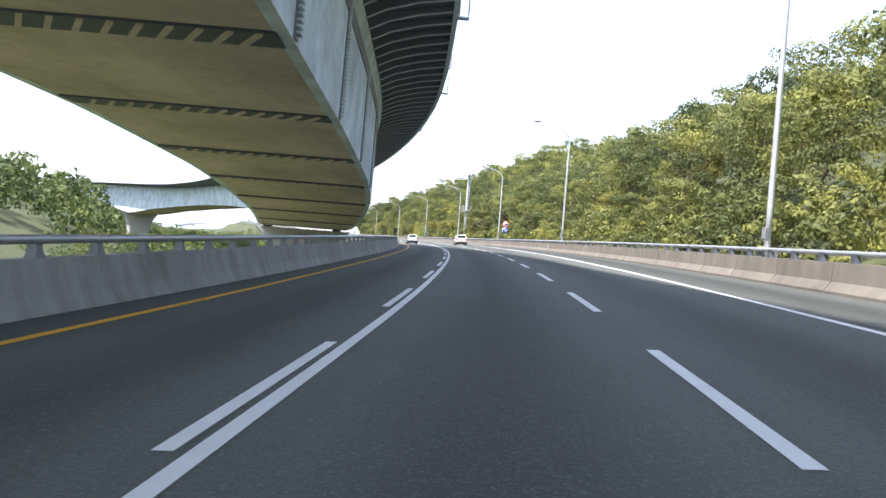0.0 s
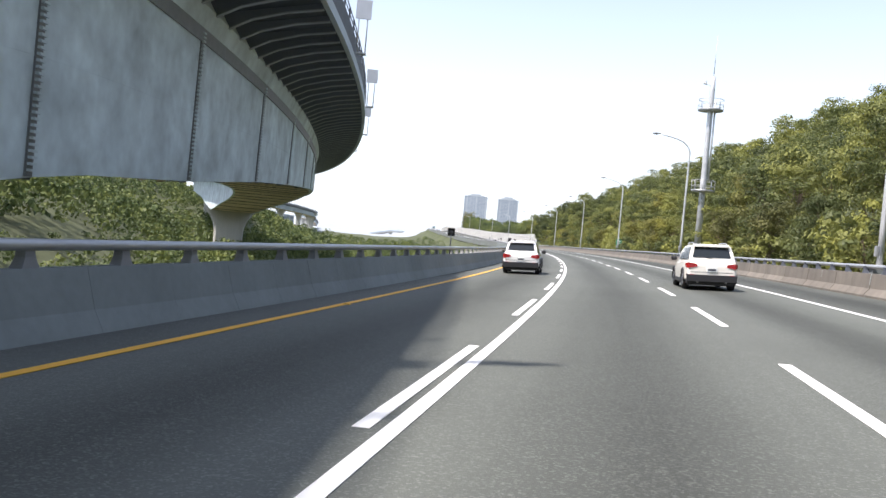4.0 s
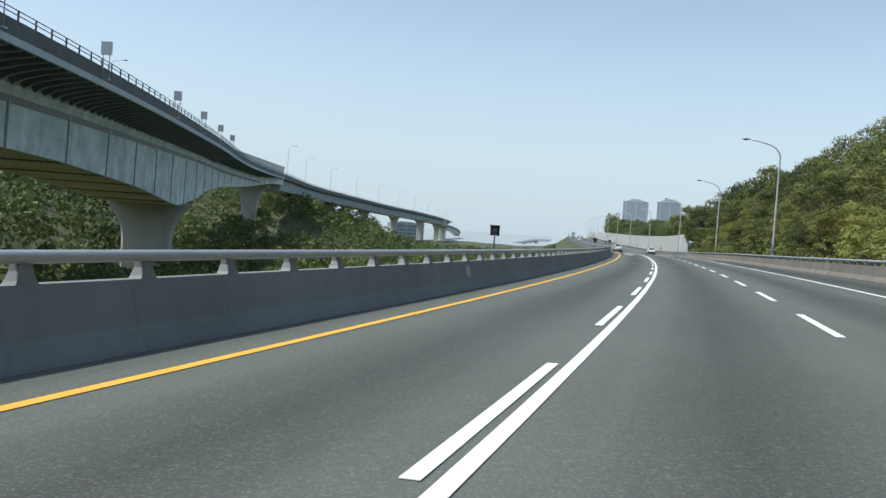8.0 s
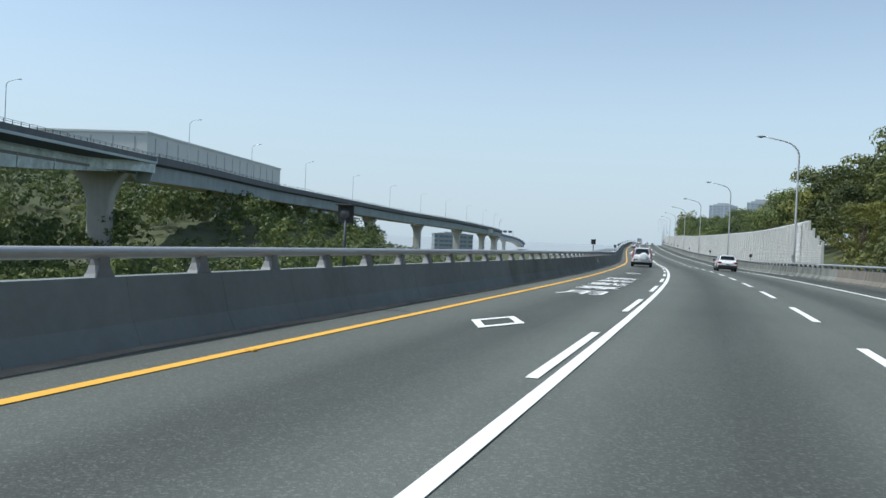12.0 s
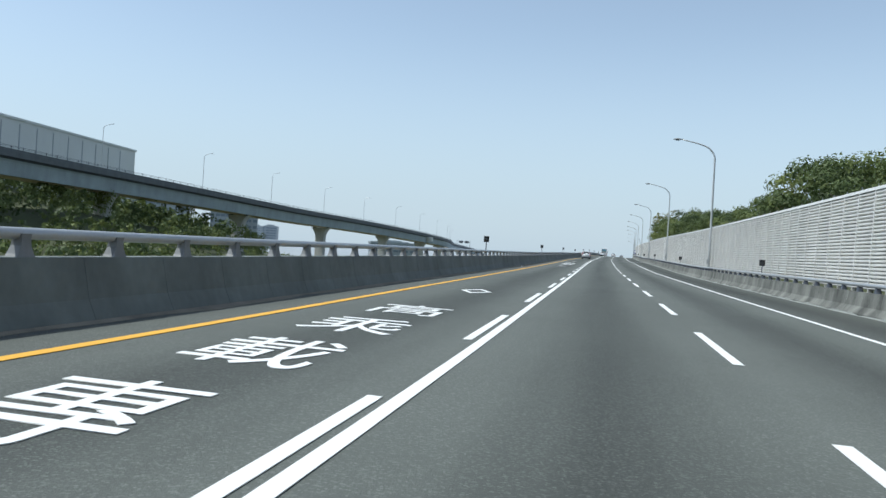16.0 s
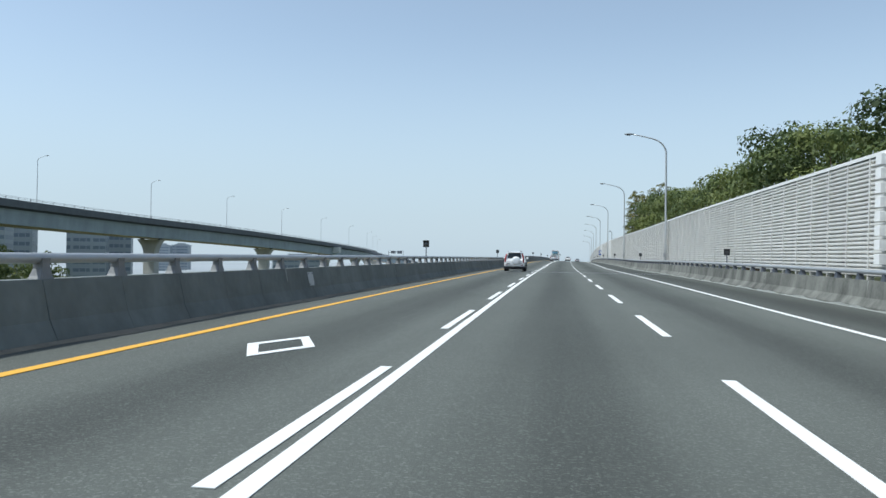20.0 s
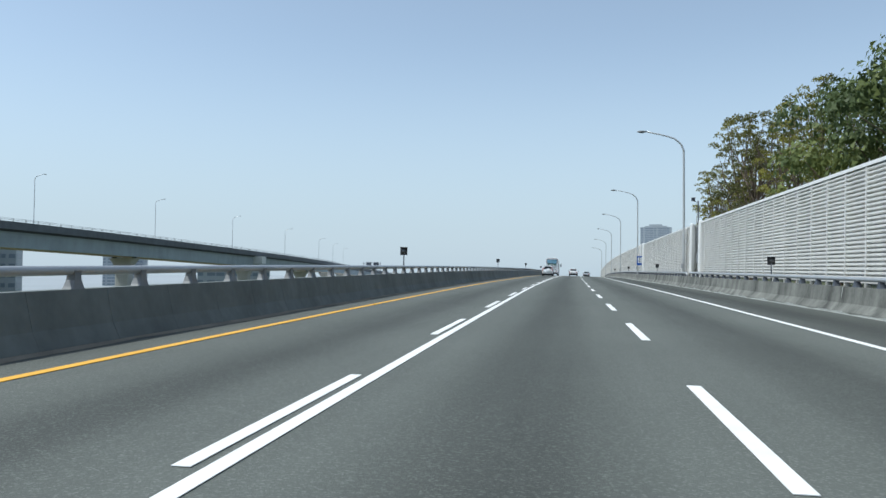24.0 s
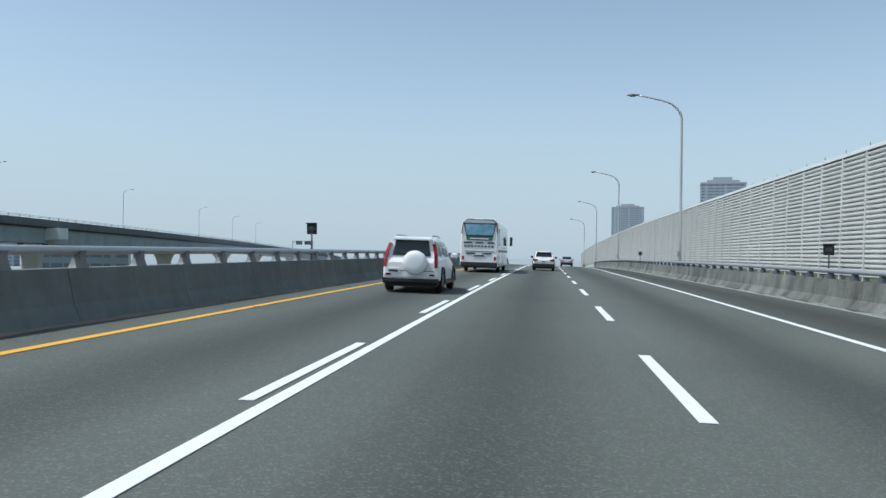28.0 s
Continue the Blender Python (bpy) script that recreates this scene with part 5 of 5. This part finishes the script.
# ---------------------------------------------------------------- far buildings
def tower_block(name, label, x, y, z, w, d, h, turn, storeys, bays, wall=TOWER):
    root = thing(name, label, "building", pose(x, y, z, 0, 0, turn))
    part("wall", box_mesh("wall", -w / 2, -d / 2, 0, w / 2, d / 2, h, wall), root)
    part("roof", box_mesh("roof", -w / 2 - 0.3, -d / 2 - 0.3, h, w / 2 + 0.3, d / 2 + 0.3, h + 1.2, wall), root)
    part("plant_room", box_mesh("plant_room", -w * 0.22, -d * 0.25, h + 1.2, w * 0.2, d * 0.25, h + 2 + h * 0.05, wall), root)
    part("parapet_block", box_mesh("parapet_block", -w * 0.36, -d * 0.4, h + 1.2, w * 0.36, d * 0.4, h + 1.5 + h * 0.022, wall), root)
    sh = h / storeys
    bw = w / bays
    bm = bmesh.new()
    for j in range(storeys):
        for i in range(bays):
            box_bm(bm, -w / 2 + (i + 0.06) * bw, -d / 2 - 0.12, (j + 0.35) * sh, -w / 2 + (i + (0.94 if i % 3 else 0.62)) * bw, -d / 2 + 0.3, (j + 0.78) * sh)
        box_bm(bm, w / 2 - 0.3, -d * 0.4, (j + 0.3) * sh, w / 2 + 0.12, d * 0.4, (j + 0.85) * sh)
        box_bm(bm, -w / 2 - 0.12, -d * 0.4, (j + 0.3) * sh, -w / 2 + 0.3, d * 0.4, (j + 0.85) * sh)
    tagged(part("glazing", bm_mesh("glazing", bm, GLASS_FAR), root), kind="stuff")


for x, y, w, h in ((-739, 2373, 66, 120), (-342, 1312, 31, 67)):
    tower_block("tower_block", "pale blue-grey high-rise tower in the haze", x, y, -10, w, w * 0.6, h, 14, 30, 7)
OFFICE = mat("grey office cladding", (0.34, 0.37, 0.385), 0.7, vary=0.10, scale=0.05, fine=0.6, bump=0.02)
for x, y, w, top, d, storeys, bays in ((-565, 721, 39, 22.0, 18, 8, 9), (-587, 762, 14, 20.5, 14, 7, 4), (-584, 802, 22, 18.5, 16, 7, 6), (-590, 827, 17, 16.0, 14, 6, 5), (-440, 640, 40, 4.0, 16, 4, 9), (-500, 900, 36, 2.5, 16, 4, 8)):
    tower_block("office_block", "grey office block with window bands in the valley behind the viaduct", x, y, -14, w, d, top + 13.4, 48, storeys, bays, OFFICE)
for x, y, w, top in ((-926, 1127, 18, 16.5), (-936, 1162, 20, 18.0)):
    tower_block("apartment_block", "pale apartment block far behind the viaduct", x, y, -14, w, 16, top + 13.0, 40, 9, 4)

# a ramp bridge far ahead beside the motorway
ramp = thing("ramp_bridge", "pale concrete ramp bridge curving away far ahead", "bridge")
RAMP = ((-540, 1209, -15.5), (-521, 1219, -9.8), (-503, 1227, -5.2), (-470, 1242, -4.4), (-432, 1257, -6.4), (-394, 1271, -9.0), (-360, 1283, -12.0))
part("deck", loft_mesh("deck", [[(x, y, z - 3.4), (x + 2, y + 9, z - 3.4), (x + 2, y + 9, z - 0.9), (x, y, z - 0.9)] for x, y, z in RAMP], CONC_PIER), ramp)
part("side_wall", loft_mesh("side_wall", [[(x - 0.1, y - 0.3, z - 1.6), (x + 0.3, y, z - 1.6), (x + 0.3, y, z), (x - 0.1, y - 0.3, z)] for x, y, z in RAMP], FASCIA), ramp, "pale edge wall")
for x, y, z in RAMP[1:-1]:
    part("pier", loft_mesh("pier", [[(x - w, y + 3, zz), (x + w, y + 3, zz), (x + w, y + 6, zz), (x - w, y + 6, zz)] for zz, w in ((-26, 1.4), (z - 6.5, 1.4), (z - 3.4, 3.4))], CONC_PIER), ramp)

hall = thing("white_hall", "large windowless white factory hall behind the viaduct", "building", pose(-374.8, 529.8, 0, 0, 0, 30.8))
part("wall", box_mesh("wall", -34, -76, -4, 18, 74.5, 33.1, WHITE_CLAD), hall)
part("roof_edge", box_mesh("roof_edge", -34.4, -76.4, 33.1, 18.4, 74.9, 33.9, WHITE_CLAD), hall)
for i in range(15):
    part("panel_joint", box_mesh("panel_joint", 18.0, -70 + i * 9.4, -4, 18.12, -69.6 + i * 9.4, 32.0, TOWER), hall)
for i in range(6):
    part("panel_joint", box_mesh("panel_joint", -30 + i * 8.6, -76.12, -4, -29.6 + i * 8.6, -76.0, 32.0, TOWER), hall)


# ---------------------------------------------------------------- vehicles
CAR_WHITE = mat("white car paint", (0.90, 0.90, 0.89), 0.22, vary=0.04, scale=0.6, fine=6, bump=0.0, coat=0.6)
CAR_PEARL = mat("pearl white car paint", (0.90, 0.87, 0.79), 0.22, vary=0.04, scale=0.6, fine=6, bump=0.0, coat=0.6)
CAR_GREY = mat("silver car paint", (0.55, 0.56, 0.57), 0.25, metal=0.3, vary=0.04, scale=0.6, fine=6, bump=0.0, coat=0.6)
CAR_GLASS = mat("tinted car glass", (0.015, 0.02, 0.022), 0.06, vary=0.05, bump=0.0, spec=0.6)
TYRE = mat("tyre rubber", (0.018, 0.018, 0.018), 0.85, vary=0.15, fine=20)
ALLOY = mat("wheel alloy", (0.45, 0.45, 0.46), 0.35, 0.8, vary=0.08)
LAMP_RED = mat("tail lamp red", (0.30, 0.015, 0.015), 0.2, vary=0.05, bump=0.0)
PLATE = mat("number plate", (0.72, 0.74, 0.72), 0.5, vary=0.05)
TRIM = mat("black car trim", (0.025, 0.025, 0.027), 0.55, vary=0.1)
BAR = mat("dark print", (0.05, 0.06, 0.08), 0.6, vary=0.05)


def ring_of(y, w, z0, z1, tuck, n=4):
    """A car's cross section at y: half width w, from z0 up to z1, drawn in by tuck at the top."""
    pts = [(-w * 0.86, y, z0), (-w, y, z0 + 0.10), (-w, y, z0 + (z1 - z0) * 0.55), (-w + tuck * 0.35, y, z1 - 0.10), (-w + tuck, y, z1)]
    return pts + [(-a, b, c) for a, b, c in reversed(pts)]


def wheel(root, x, y, r, side):
    wm = tube_mesh("wheel", [(x - 0.11 * side, y, r), (x - 0.09 * side, y, r), (x + 0.08 * side, y, r), (x + 0.11 * side, y, r)], [r * 0.9, r, r, r * 0.9], TYRE, 22)
    w = part("wheel", wm, root)
    part("rim", tube_mesh("rim", [(x + 0.105 * side, y, r), (x + 0.118 * side, y, r)], [r * 0.66, r * 0.6], ALLOY, 18), w)
    bm = bmesh.new()
    for k in range(5):
        a = k * 2 * math.pi / 5
        m = Matrix.Translation((x + 0.122 * side, y, r)) @ Matrix.Rotation(a, 4, "X")
        bmesh.ops.create_cube(bm, size=1, matrix=m @ Matrix.LocRotScale((0, 0, r * 0.33), None, (0.02, 0.07, r * 0.62)))
    part("spokes", bm_mesh("spokes", bm, STEEL_DARK), w)


def quad_panel(name, corners, out, thick, material):
    """A pane over four corners, thick along out."""
    o = Vector(out) * thick
    a = [Vector(c) for c in corners]
    return loft_mesh(name, [[tuple(v - o) for v in a], [tuple(v + o) for v in a]], material)


def car(name, label, L, W, H, belt, paint, style, m):
    """A car with its front towards +y; the origin is on the road below its middle."""
    root = thing(name, label, "car", m)
    w, zb = W / 2, 0.30
    y0, y1 = -L / 2, L / 2
    st = [(y0, w * 0.86, zb + 0.18, belt - 0.16, 0.10), (y0 + 0.07, w * 0.95, zb + 0.04, belt - 0.04, 0.08), (y0 + 0.35, w, zb, belt, 0.07), (y0 + L * 0.32, w, zb - 0.03, belt, 0.06), (y0 + L * 0.62, w, zb - 0.03, belt - 0.02, 0.06), (y1 - 1.15, w, zb, belt - 0.05, 0.10), (y1 - 0.45, w * 0.96, zb, belt - 0.16, 0.16), (y1 - 0.08, w * 0.86, zb + 0.06, belt - 0.32, 0.18), (y1, w * 0.7, zb + 0.15, belt - 0.42, 0.18)]
    part("body", loft_mesh("body", [ring_of(*a) for a in st], paint, smooth=False), root)
    # cabin with roof
    slope = 0.30 if style != "upright" else 0.14
    cab = [(y0 + 0.10, w - 0.10, belt - 0.06), (y0 + 0.16 + slope * 0.35, w - 0.16, belt + (H - belt) * 0.45), (y0 + 0.22 + slope, w - 0.25, H - 0.09)]
    tr, tf = w - 0.24, w - 0.26
    yb0, yb1 = y0 + 0.10, y1 - 1.25
    yr0, yr1 = y0 + 0.18 + slope, y1 - 1.25 - (H - belt) * 1.15
    base = [(-w + 0.09, yb0, belt - 0.05), (w - 0.09, yb0, belt - 0.05), (w - 0.09, yb1, belt - 0.07), (-w + 0.09, yb1, belt - 0.07)]
    mid = [(-w + 0.17, yb0 + (yr0 - yb0) * 0.5, belt + (H - belt) * 0.55), (w - 0.17, yb0 + (yr0 - yb0) * 0.5, belt + (H - belt) * 0.55), (w - 0.17, yb1 + (yr1 - yb1) * 0.55, belt + (H - belt) * 0.55), (-w + 0.17, yb1 + (yr1 - yb1) * 0.55, belt + (H - belt) * 0.55)]
    roof = [(-tr, yr0 - 0.05, H - 0.07), (tr, yr0 - 0.05, H - 0.07), (tf, yr1, H - 0.09), (-tf, yr1, H - 0.09)]
    crown_ = [(-tr + 0.14, yr0 + 0.10, H), (tr - 0.14, yr0 + 0.10, H), (tf - 0.14, yr1 - 0.15, H - 0.01), (-tf + 0.14, yr1 - 0.15, H - 0.01)]
    part("cabin", loft_mesh("cabin", [base, mid, roof, crown_], paint), root)

    def lerp(a, b, t):
        return tuple(p + (q - p) * t for p, q in zip(a, b))

    def pane(a, b, c, d, u0, u1, v0, v1):
        lo0, lo1, hi0, hi1 = lerp(a, b, u0), lerp(a, b, u1), lerp(d, c, u0), lerp(d, c, u1)
        return [lerp(lo0, hi0, v0), lerp(lo1, hi1, v0), lerp(lo1, hi1, v1), lerp(lo0, hi0, v1)]

    part("rear_window", quad_panel("rear_window", pane(base[0], base[1], roof[1], roof[0], 0.12 if style == "upright" else 0.07, 0.88 if style == "upright" else 0.93, 0.16 if style == "upright" else 0.30, 0.93), (0, -1, 0.3), 0.03, CAR_GLASS), root, "dark tinted rear window")
    part("windscreen", quad_panel("windscreen", pane(base[3], base[2], roof[2], roof[3], 0.06, 0.94, 0.1, 0.94), (0, 0.7, 0.7), 0.025, CAR_GLASS), root)
    for sgn, (a, b, c, d) in ((-1, (base[0], base[3], roof[3], roof[0])), (1, (base[1], base[2], roof[2], roof[1]))):
        for u0, u1 in ((0.04, 0.20), (0.23, 0.52), (0.55, 0.90)):
            part("side_window", quad_panel("side_window", pane(a, b, c, d, u0, u1, 0.16, 0.90), (sgn, 0, 0.2), 0.028, CAR_GLASS), root)
        part("mirror", bm_mesh("mirror", box_bm(bmesh.new(), sgn * (w + 0.12) - 0.11, yb1 - 0.55, belt - 0.02, sgn * (w + 0.12) + 0.11, yb1 - 0.38, belt + 0.16, 0.04), TRIM if style != "upright" else paint), root)
        for yy in (y0 + L * 0.19, y1 - L * 0.20):
            wheel(root, sgn * (w - 0.10), yy, 0.345, sgn)
            pts = [(sgn * (w + 0.004), yy + 0.42 * math.cos(a2), 0.345 + 0.42 * math.sin(a2)) for a2 in np.linspace(-0.15, math.pi + 0.15, 13)]
            part("wheel_arch", tube_mesh("wheel_arch", pts, 0.045, TRIM, 6), root)
        part("roof_rail", tube_mesh("roof_rail", [(sgn * (tr - 0.10), yr0 + 0.2, H), (sgn * (tr - 0.08), yr0 + 0.4, H + 0.05), (sgn * (tf - 0.08), yr1 - 0.5, H + 0.05), (sgn * (tf - 0.10), yr1 - 0.3, H)], 0.022, ALLOY, 6), root)
        part("sill", box_mesh("sill", sgn * w - 0.03, y0 + 0.9, zb - 0.06, sgn * w + 0.012, y1 - 0.9, zb + 0.10, TRIM, 0.01), root)
        if style == "upright":
            rg = [[(sgn * (w - 0.05), y0 + 0.02, belt - 0.30), (sgn * (w - 0.15), y0 - 0.02, belt - 0.30), (sgn * (w - 0.15), y0 + 0.10, belt - 0.30)],
                  [(sgn * (w - 0.07), y0 + 0.08, belt + 0.1), (sgn * (w - 0.17), y0 + 0.02, belt + 0.1), (sgn * (w - 0.17), y0 + 0.16, belt + 0.1)],
                  [(sgn * (w - 0.16), y0 + 0.22, H - 0.20), (sgn * (w - 0.26), y0 + 0.17, H - 0.20), (sgn * (w - 0.26), y0 + 0.3, H - 0.20)]]
            part("tail_lamp", loft_mesh("tail_lamp", rg, LAMP_RED), root, "tall red tail lamp")
        else:
            rg = [[(sgn * (w - 0.40), y0 - 0.015, belt - 0.20), (sgn * (w - 0.40), y0 - 0.015, belt - 0.10), (sgn * (w - 0.40), y0 + 0.08, belt - 0.10), (sgn * (w - 0.40), y0 + 0.08, belt - 0.20)],
                  [(sgn * (w - 0.10), y0 - 0.02, belt - 0.26), (sgn * (w - 0.10), y0 - 0.0, belt - 0.05), (sgn * (w - 0.10), y0 + 0.2, belt - 0.05), (sgn * (w - 0.10), y0 + 0.2, belt - 0.26)],
                  [(sgn * (w + 0.006), y0 + 0.16, belt - 0.22), (sgn * (w + 0.002), y0 + 0.18, belt - 0.08), (sgn * (w - 0.05), y0 + 0.42, belt - 0.08), (sgn * (w - 0.05), y0 + 0.42, belt - 0.20)]]
            part("tail_lamp", loft_mesh("tail_lamp", rg, LAMP_RED), root, "red wrap-round tail lamp")
        part("reflector", box_mesh("reflector", sgn * (w - 0.22) - 0.08, y0 - 0.02, zb + 0.22, sgn * (w - 0.22) + 0.08, y0 + 0.05, zb + 0.28, LAMP_RED, 0.01), root)
        part("exhaust", tube_mesh("exhaust", [(sgn * (w - 0.42), y0 + 0.2, zb + 0.02), (sgn * (w - 0.42), y0 - 0.02, zb + 0.02)], 0.045, ALLOY, 10), root) if style == "rav" else None
    part("rear_bumper", loft_mesh("rear_bumper", [[(-w + 0.05, y, z0), (w - 0.05, y, z0), (w - 0.03, y, z1), (-w + 0.03, y, z1)] for y, z0, z1 in ((y0 - 0.035, zb + 0.03, zb + (0.12 if style == "upright" else 0.26)), (y0 + 0.06, zb - 0.04, zb + (0.14 if style == "upright" else 0.30)), (y0 + 0.5, zb - 0.06, zb + (0.13 if style == "upright" else 0.28)))], TRIM), root, "black lower rear bumper")
    part("tailgate_seam", box_mesh("tailgate_seam", -w + 0.16, y0 - 0.006, zb + 0.36, w - 0.16, y0 + 0.02, zb + 0.375, TRIM), root)
    px = -0.52 if style == "upright" else 0.0
    pz = belt - 0.42 if style == "upright" else belt - 0.30
    part("number_plate", box_mesh("number_plate", px - 0.19, y0 - 0.03, pz - 0.08, px + 0.19, y0 + 0.02, pz + 0.08, PLATE, 0.005), root, "white number plate")
    part("plate_bar", box_mesh("plate_bar", px - 0.14, y0 - 0.036, pz - 0.035, px + 0.14, y0 - 0.028, pz + 0.035, BAR), root)
    part("spoiler", quad_panel("spoiler", [(-tr + 0.05, yr0 - 0.22, H - 0.08), (tr - 0.05, yr0 - 0.22, H - 0.08), (tr - 0.05, yr0 + 0.15, H - 0.02), (-tr + 0.05, yr0 + 0.15, H - 0.02)], (0, 0, 1), 0.02, paint), root)
    part("wiper", tube_mesh("wiper", [(0.0, y0 + 0.06, belt + 0.10), (-0.4, y0 + 0.10, belt + 0.17)], 0.012, TRIM, 5), root)
    part("underside", box_mesh("underside", -w + 0.12, y0 + 0.2, zb - 0.12, w - 0.12, y1 - 0.2, zb + 0.05, TRIM), root)
    if style == "upright":
        part("spare_wheel_cover", tube_mesh("spare_wheel_cover", [(0.16, y0 + 0.02, belt - 0.16), (0.16, y0 - 0.20, belt - 0.16), (0.16, y0 - 0.27, belt - 0.16), (0.16, y0 - 0.285, belt - 0.16)], [0.37, 0.37, 0.31, 0.18], paint, 28), root, "round white spare wheel cover")
    return root


def coach(label, m):
    root = thing("coach", label, "bus", m)
    w, L, H = 1.24, 12.0, 3.45
    rg = []
    for y, k in ((0, 0.93), (0.12, 1.0), (11.7, 1.0), (12.0, 0.92)):
        pts = [(-w * k, y, 0.42), (-w * k, y, 2.3), (-w * k + 0.07, y, H - 0.22), (-w * k + 0.30, y, H), (w * k - 0.30, y, H), (w * k - 0.07, y, H - 0.22), (w * k, y, 2.3), (w * k, y, 0.42)]
        rg.append(pts)
    part("body", loft_mesh("body", rg, CAR_WHITE), root)
    part("rear_window", quad_panel("rear_window", [(-0.86, -0.01, 2.22), (0.86, -0.01, 2.22), (1.06, 0.0, 3.2), (-1.06, 0.0, 3.2)], (0, -1, 0), 0.03, CAR_GLASS), root, "printed dark rear window")
    part("window_print", quad_panel("window_print", [(-0.86, -0.045, 2.42), (0.86, -0.045, 2.42), (0.98, -0.045, 3.12), (-0.98, -0.045, 3.12)], (0, -1, 0), 0.006, mat("blue window print", (0.22, 0.42, 0.55), 0.3, vary=0.9, scale=2.6, fine=7)), root)
    part("green_strip", box_mesh("green_strip", -0.84, -0.055, 2.08, 0.84, -0.02, 2.30, mat("green strip", (0.04, 0.16, 0.09), 0.4)), root)
    part("strip_bar", box_mesh("strip_bar", -0.62, -0.062, 2.15, 0.62, -0.052, 2.22, SIGN_WHITE), root)
    for i in range(9):
        part("vent", box_mesh("vent", -0.98 + i * 0.22, -0.03, 1.64, -0.84 + i * 0.22, 0.0, 1.74, TRIM, 0.01), root)
    part("grille_line", box_mesh("grille_line", -0.95, -0.025, 1.34, 0.95, 0.0, 1.37, TRIM), root)
    part("number_plate", box_mesh("number_plate", -0.42, -0.03, 0.98, 0.42, 0.0, 1.18, PLATE), root)
    part("plate_bar", box_mesh("plate_bar", -0.34, -0.036, 1.03, 0.34, -0.028, 1.13, BAR), root)
    part("rear_bumper", box_mesh("rear_bumper", -1.2, -0.08, 0.36, 1.2, 0.3, 0.66, TRIM, 0.03), root)
    for sg in (-1, 1):
        part("tail_lamp", box_mesh("tail_lamp", sg * 1.04 - 0.07, -0.04, 0.80, sg * 1.04 + 0.07, 0.02, 1.05, LAMP_RED, 0.02), root)
        part("side_windows", quad_panel("side_windows", [(sg * 1.235, 0.8, 1.75), (sg * 1.235, 11.2, 1.75), (sg * 1.205, 11.2, 2.85), (sg * 1.205, 0.8, 2.85)], (sg, 0, 0), 0.025, CAR_GLASS), root)
        part("mirror", bm_mesh("mirror", box_bm(bmesh.new(), sg * 1.5 - 0.1, 11.8, 1.9, sg * 1.5 + 0.1, 12.1, 2.6, 0.04), TRIM), root)
        for y in (2.6, 9.4):
            wheel(root, sg * 1.08, y, 0.5, sg)
    red = mat("red-brown coach trim", (0.22, 0.05, 0.04), 0.4, vary=0.1)
    part("roof_trim", tube_mesh("roof_trim", [(-1.17, -0.02, 2.5), (-1.09, -0.02, H - 0.24), (-0.86, -0.02, H - 0.02), (0.86, -0.02, H - 0.02), (1.09, -0.02, H - 0.24), (1.17, -0.02, 2.5)], 0.03, red, 6), root, "red-brown trim round the rear roof edge")
    for y in (0.9, 3.6, 5.4, 7.2):
        part("side_seam", box_mesh("side_seam", 1.235, y, 0.5, 1.25, y + 0.03, 1.7, TRIM), root)
    part("side_stripe", box_mesh("side_stripe", 1.236, 0.2, 1.35, 1.246, 11.6, 1.5, red), root)
    for x, z, wd in ((-0.75, 1.92, 0.55), (0.0, 1.92, 0.5), (0.75, 1.92, 0.45), (-0.55, 1.22, 0.6), (0.5, 1.22, 0.6)):
        part("print_bar", box_mesh("print_bar", x - wd / 2, -0.03, z - 0.05, x + wd / 2, 0.0, z + 0.05, BAR), root)
    part("roof_unit", box_mesh("roof_unit", -0.8, 3.0, H - 0.02, 0.8, 6.0, H + 0.16, CAR_WHITE, 0.05), root)
    part("underside", box_mesh("underside", -1.1, 0.3, 0.3, 1.1, 11.7, 0.5, TRIM), root)
    return root


def on_lane(s, l, back=0.0):
    return seat_frame(s + back, l, 0.012, 2.0)


# light traffic, standing where it was last seen
car("suv", "white compact SUV with a dark rear window in the bus lane", 4.17, 1.78, 1.61, 1.02, CAR_WHITE, "plain", on_lane(149.4, -2.1))
car("suv", "pearl white SUV with roof rails in the outer lane", 4.6, 1.84, 1.70, 1.06, CAR_PEARL, "rav", on_lane(141.2, 5.5))
car("suv", "white off-roader with a spare wheel on its tailgate", 4.6, 1.78, 1.71, 1.08, CAR_WHITE, "upright", on_lane(391.0, -2.1))
car("suv", "white off-roader with a spare wheel on its tailgate", 4.6, 1.78, 1.71, 1.08, CAR_WHITE, "upright", on_lane(601.0, -1.9))
car("hatchback", "white hatchback far along the outer lane", 4.3, 1.76, 1.5, 0.95, CAR_WHITE, "plain", on_lane(396.0, 5.6))
car("suv", "white off-roader with a spare wheel on its tailgate", 4.6, 1.78, 1.71, 1.08, CAR_WHITE, "upright", on_lane(774.3, -1.75))
coach("white coach with a printed rear window", on_lane(799.5, -2.0))
car("suv", "white compact SUV with a dark rear window", 4.17, 1.78, 1.61, 1.02, CAR_WHITE, "plain", on_lane(816.0, 2.1))
car("hatchback", "white hatchback far along the outer lane", 4.3, 1.76, 1.5, 0.95, CAR_GREY, "plain", on_lane(872.0, 5.2))
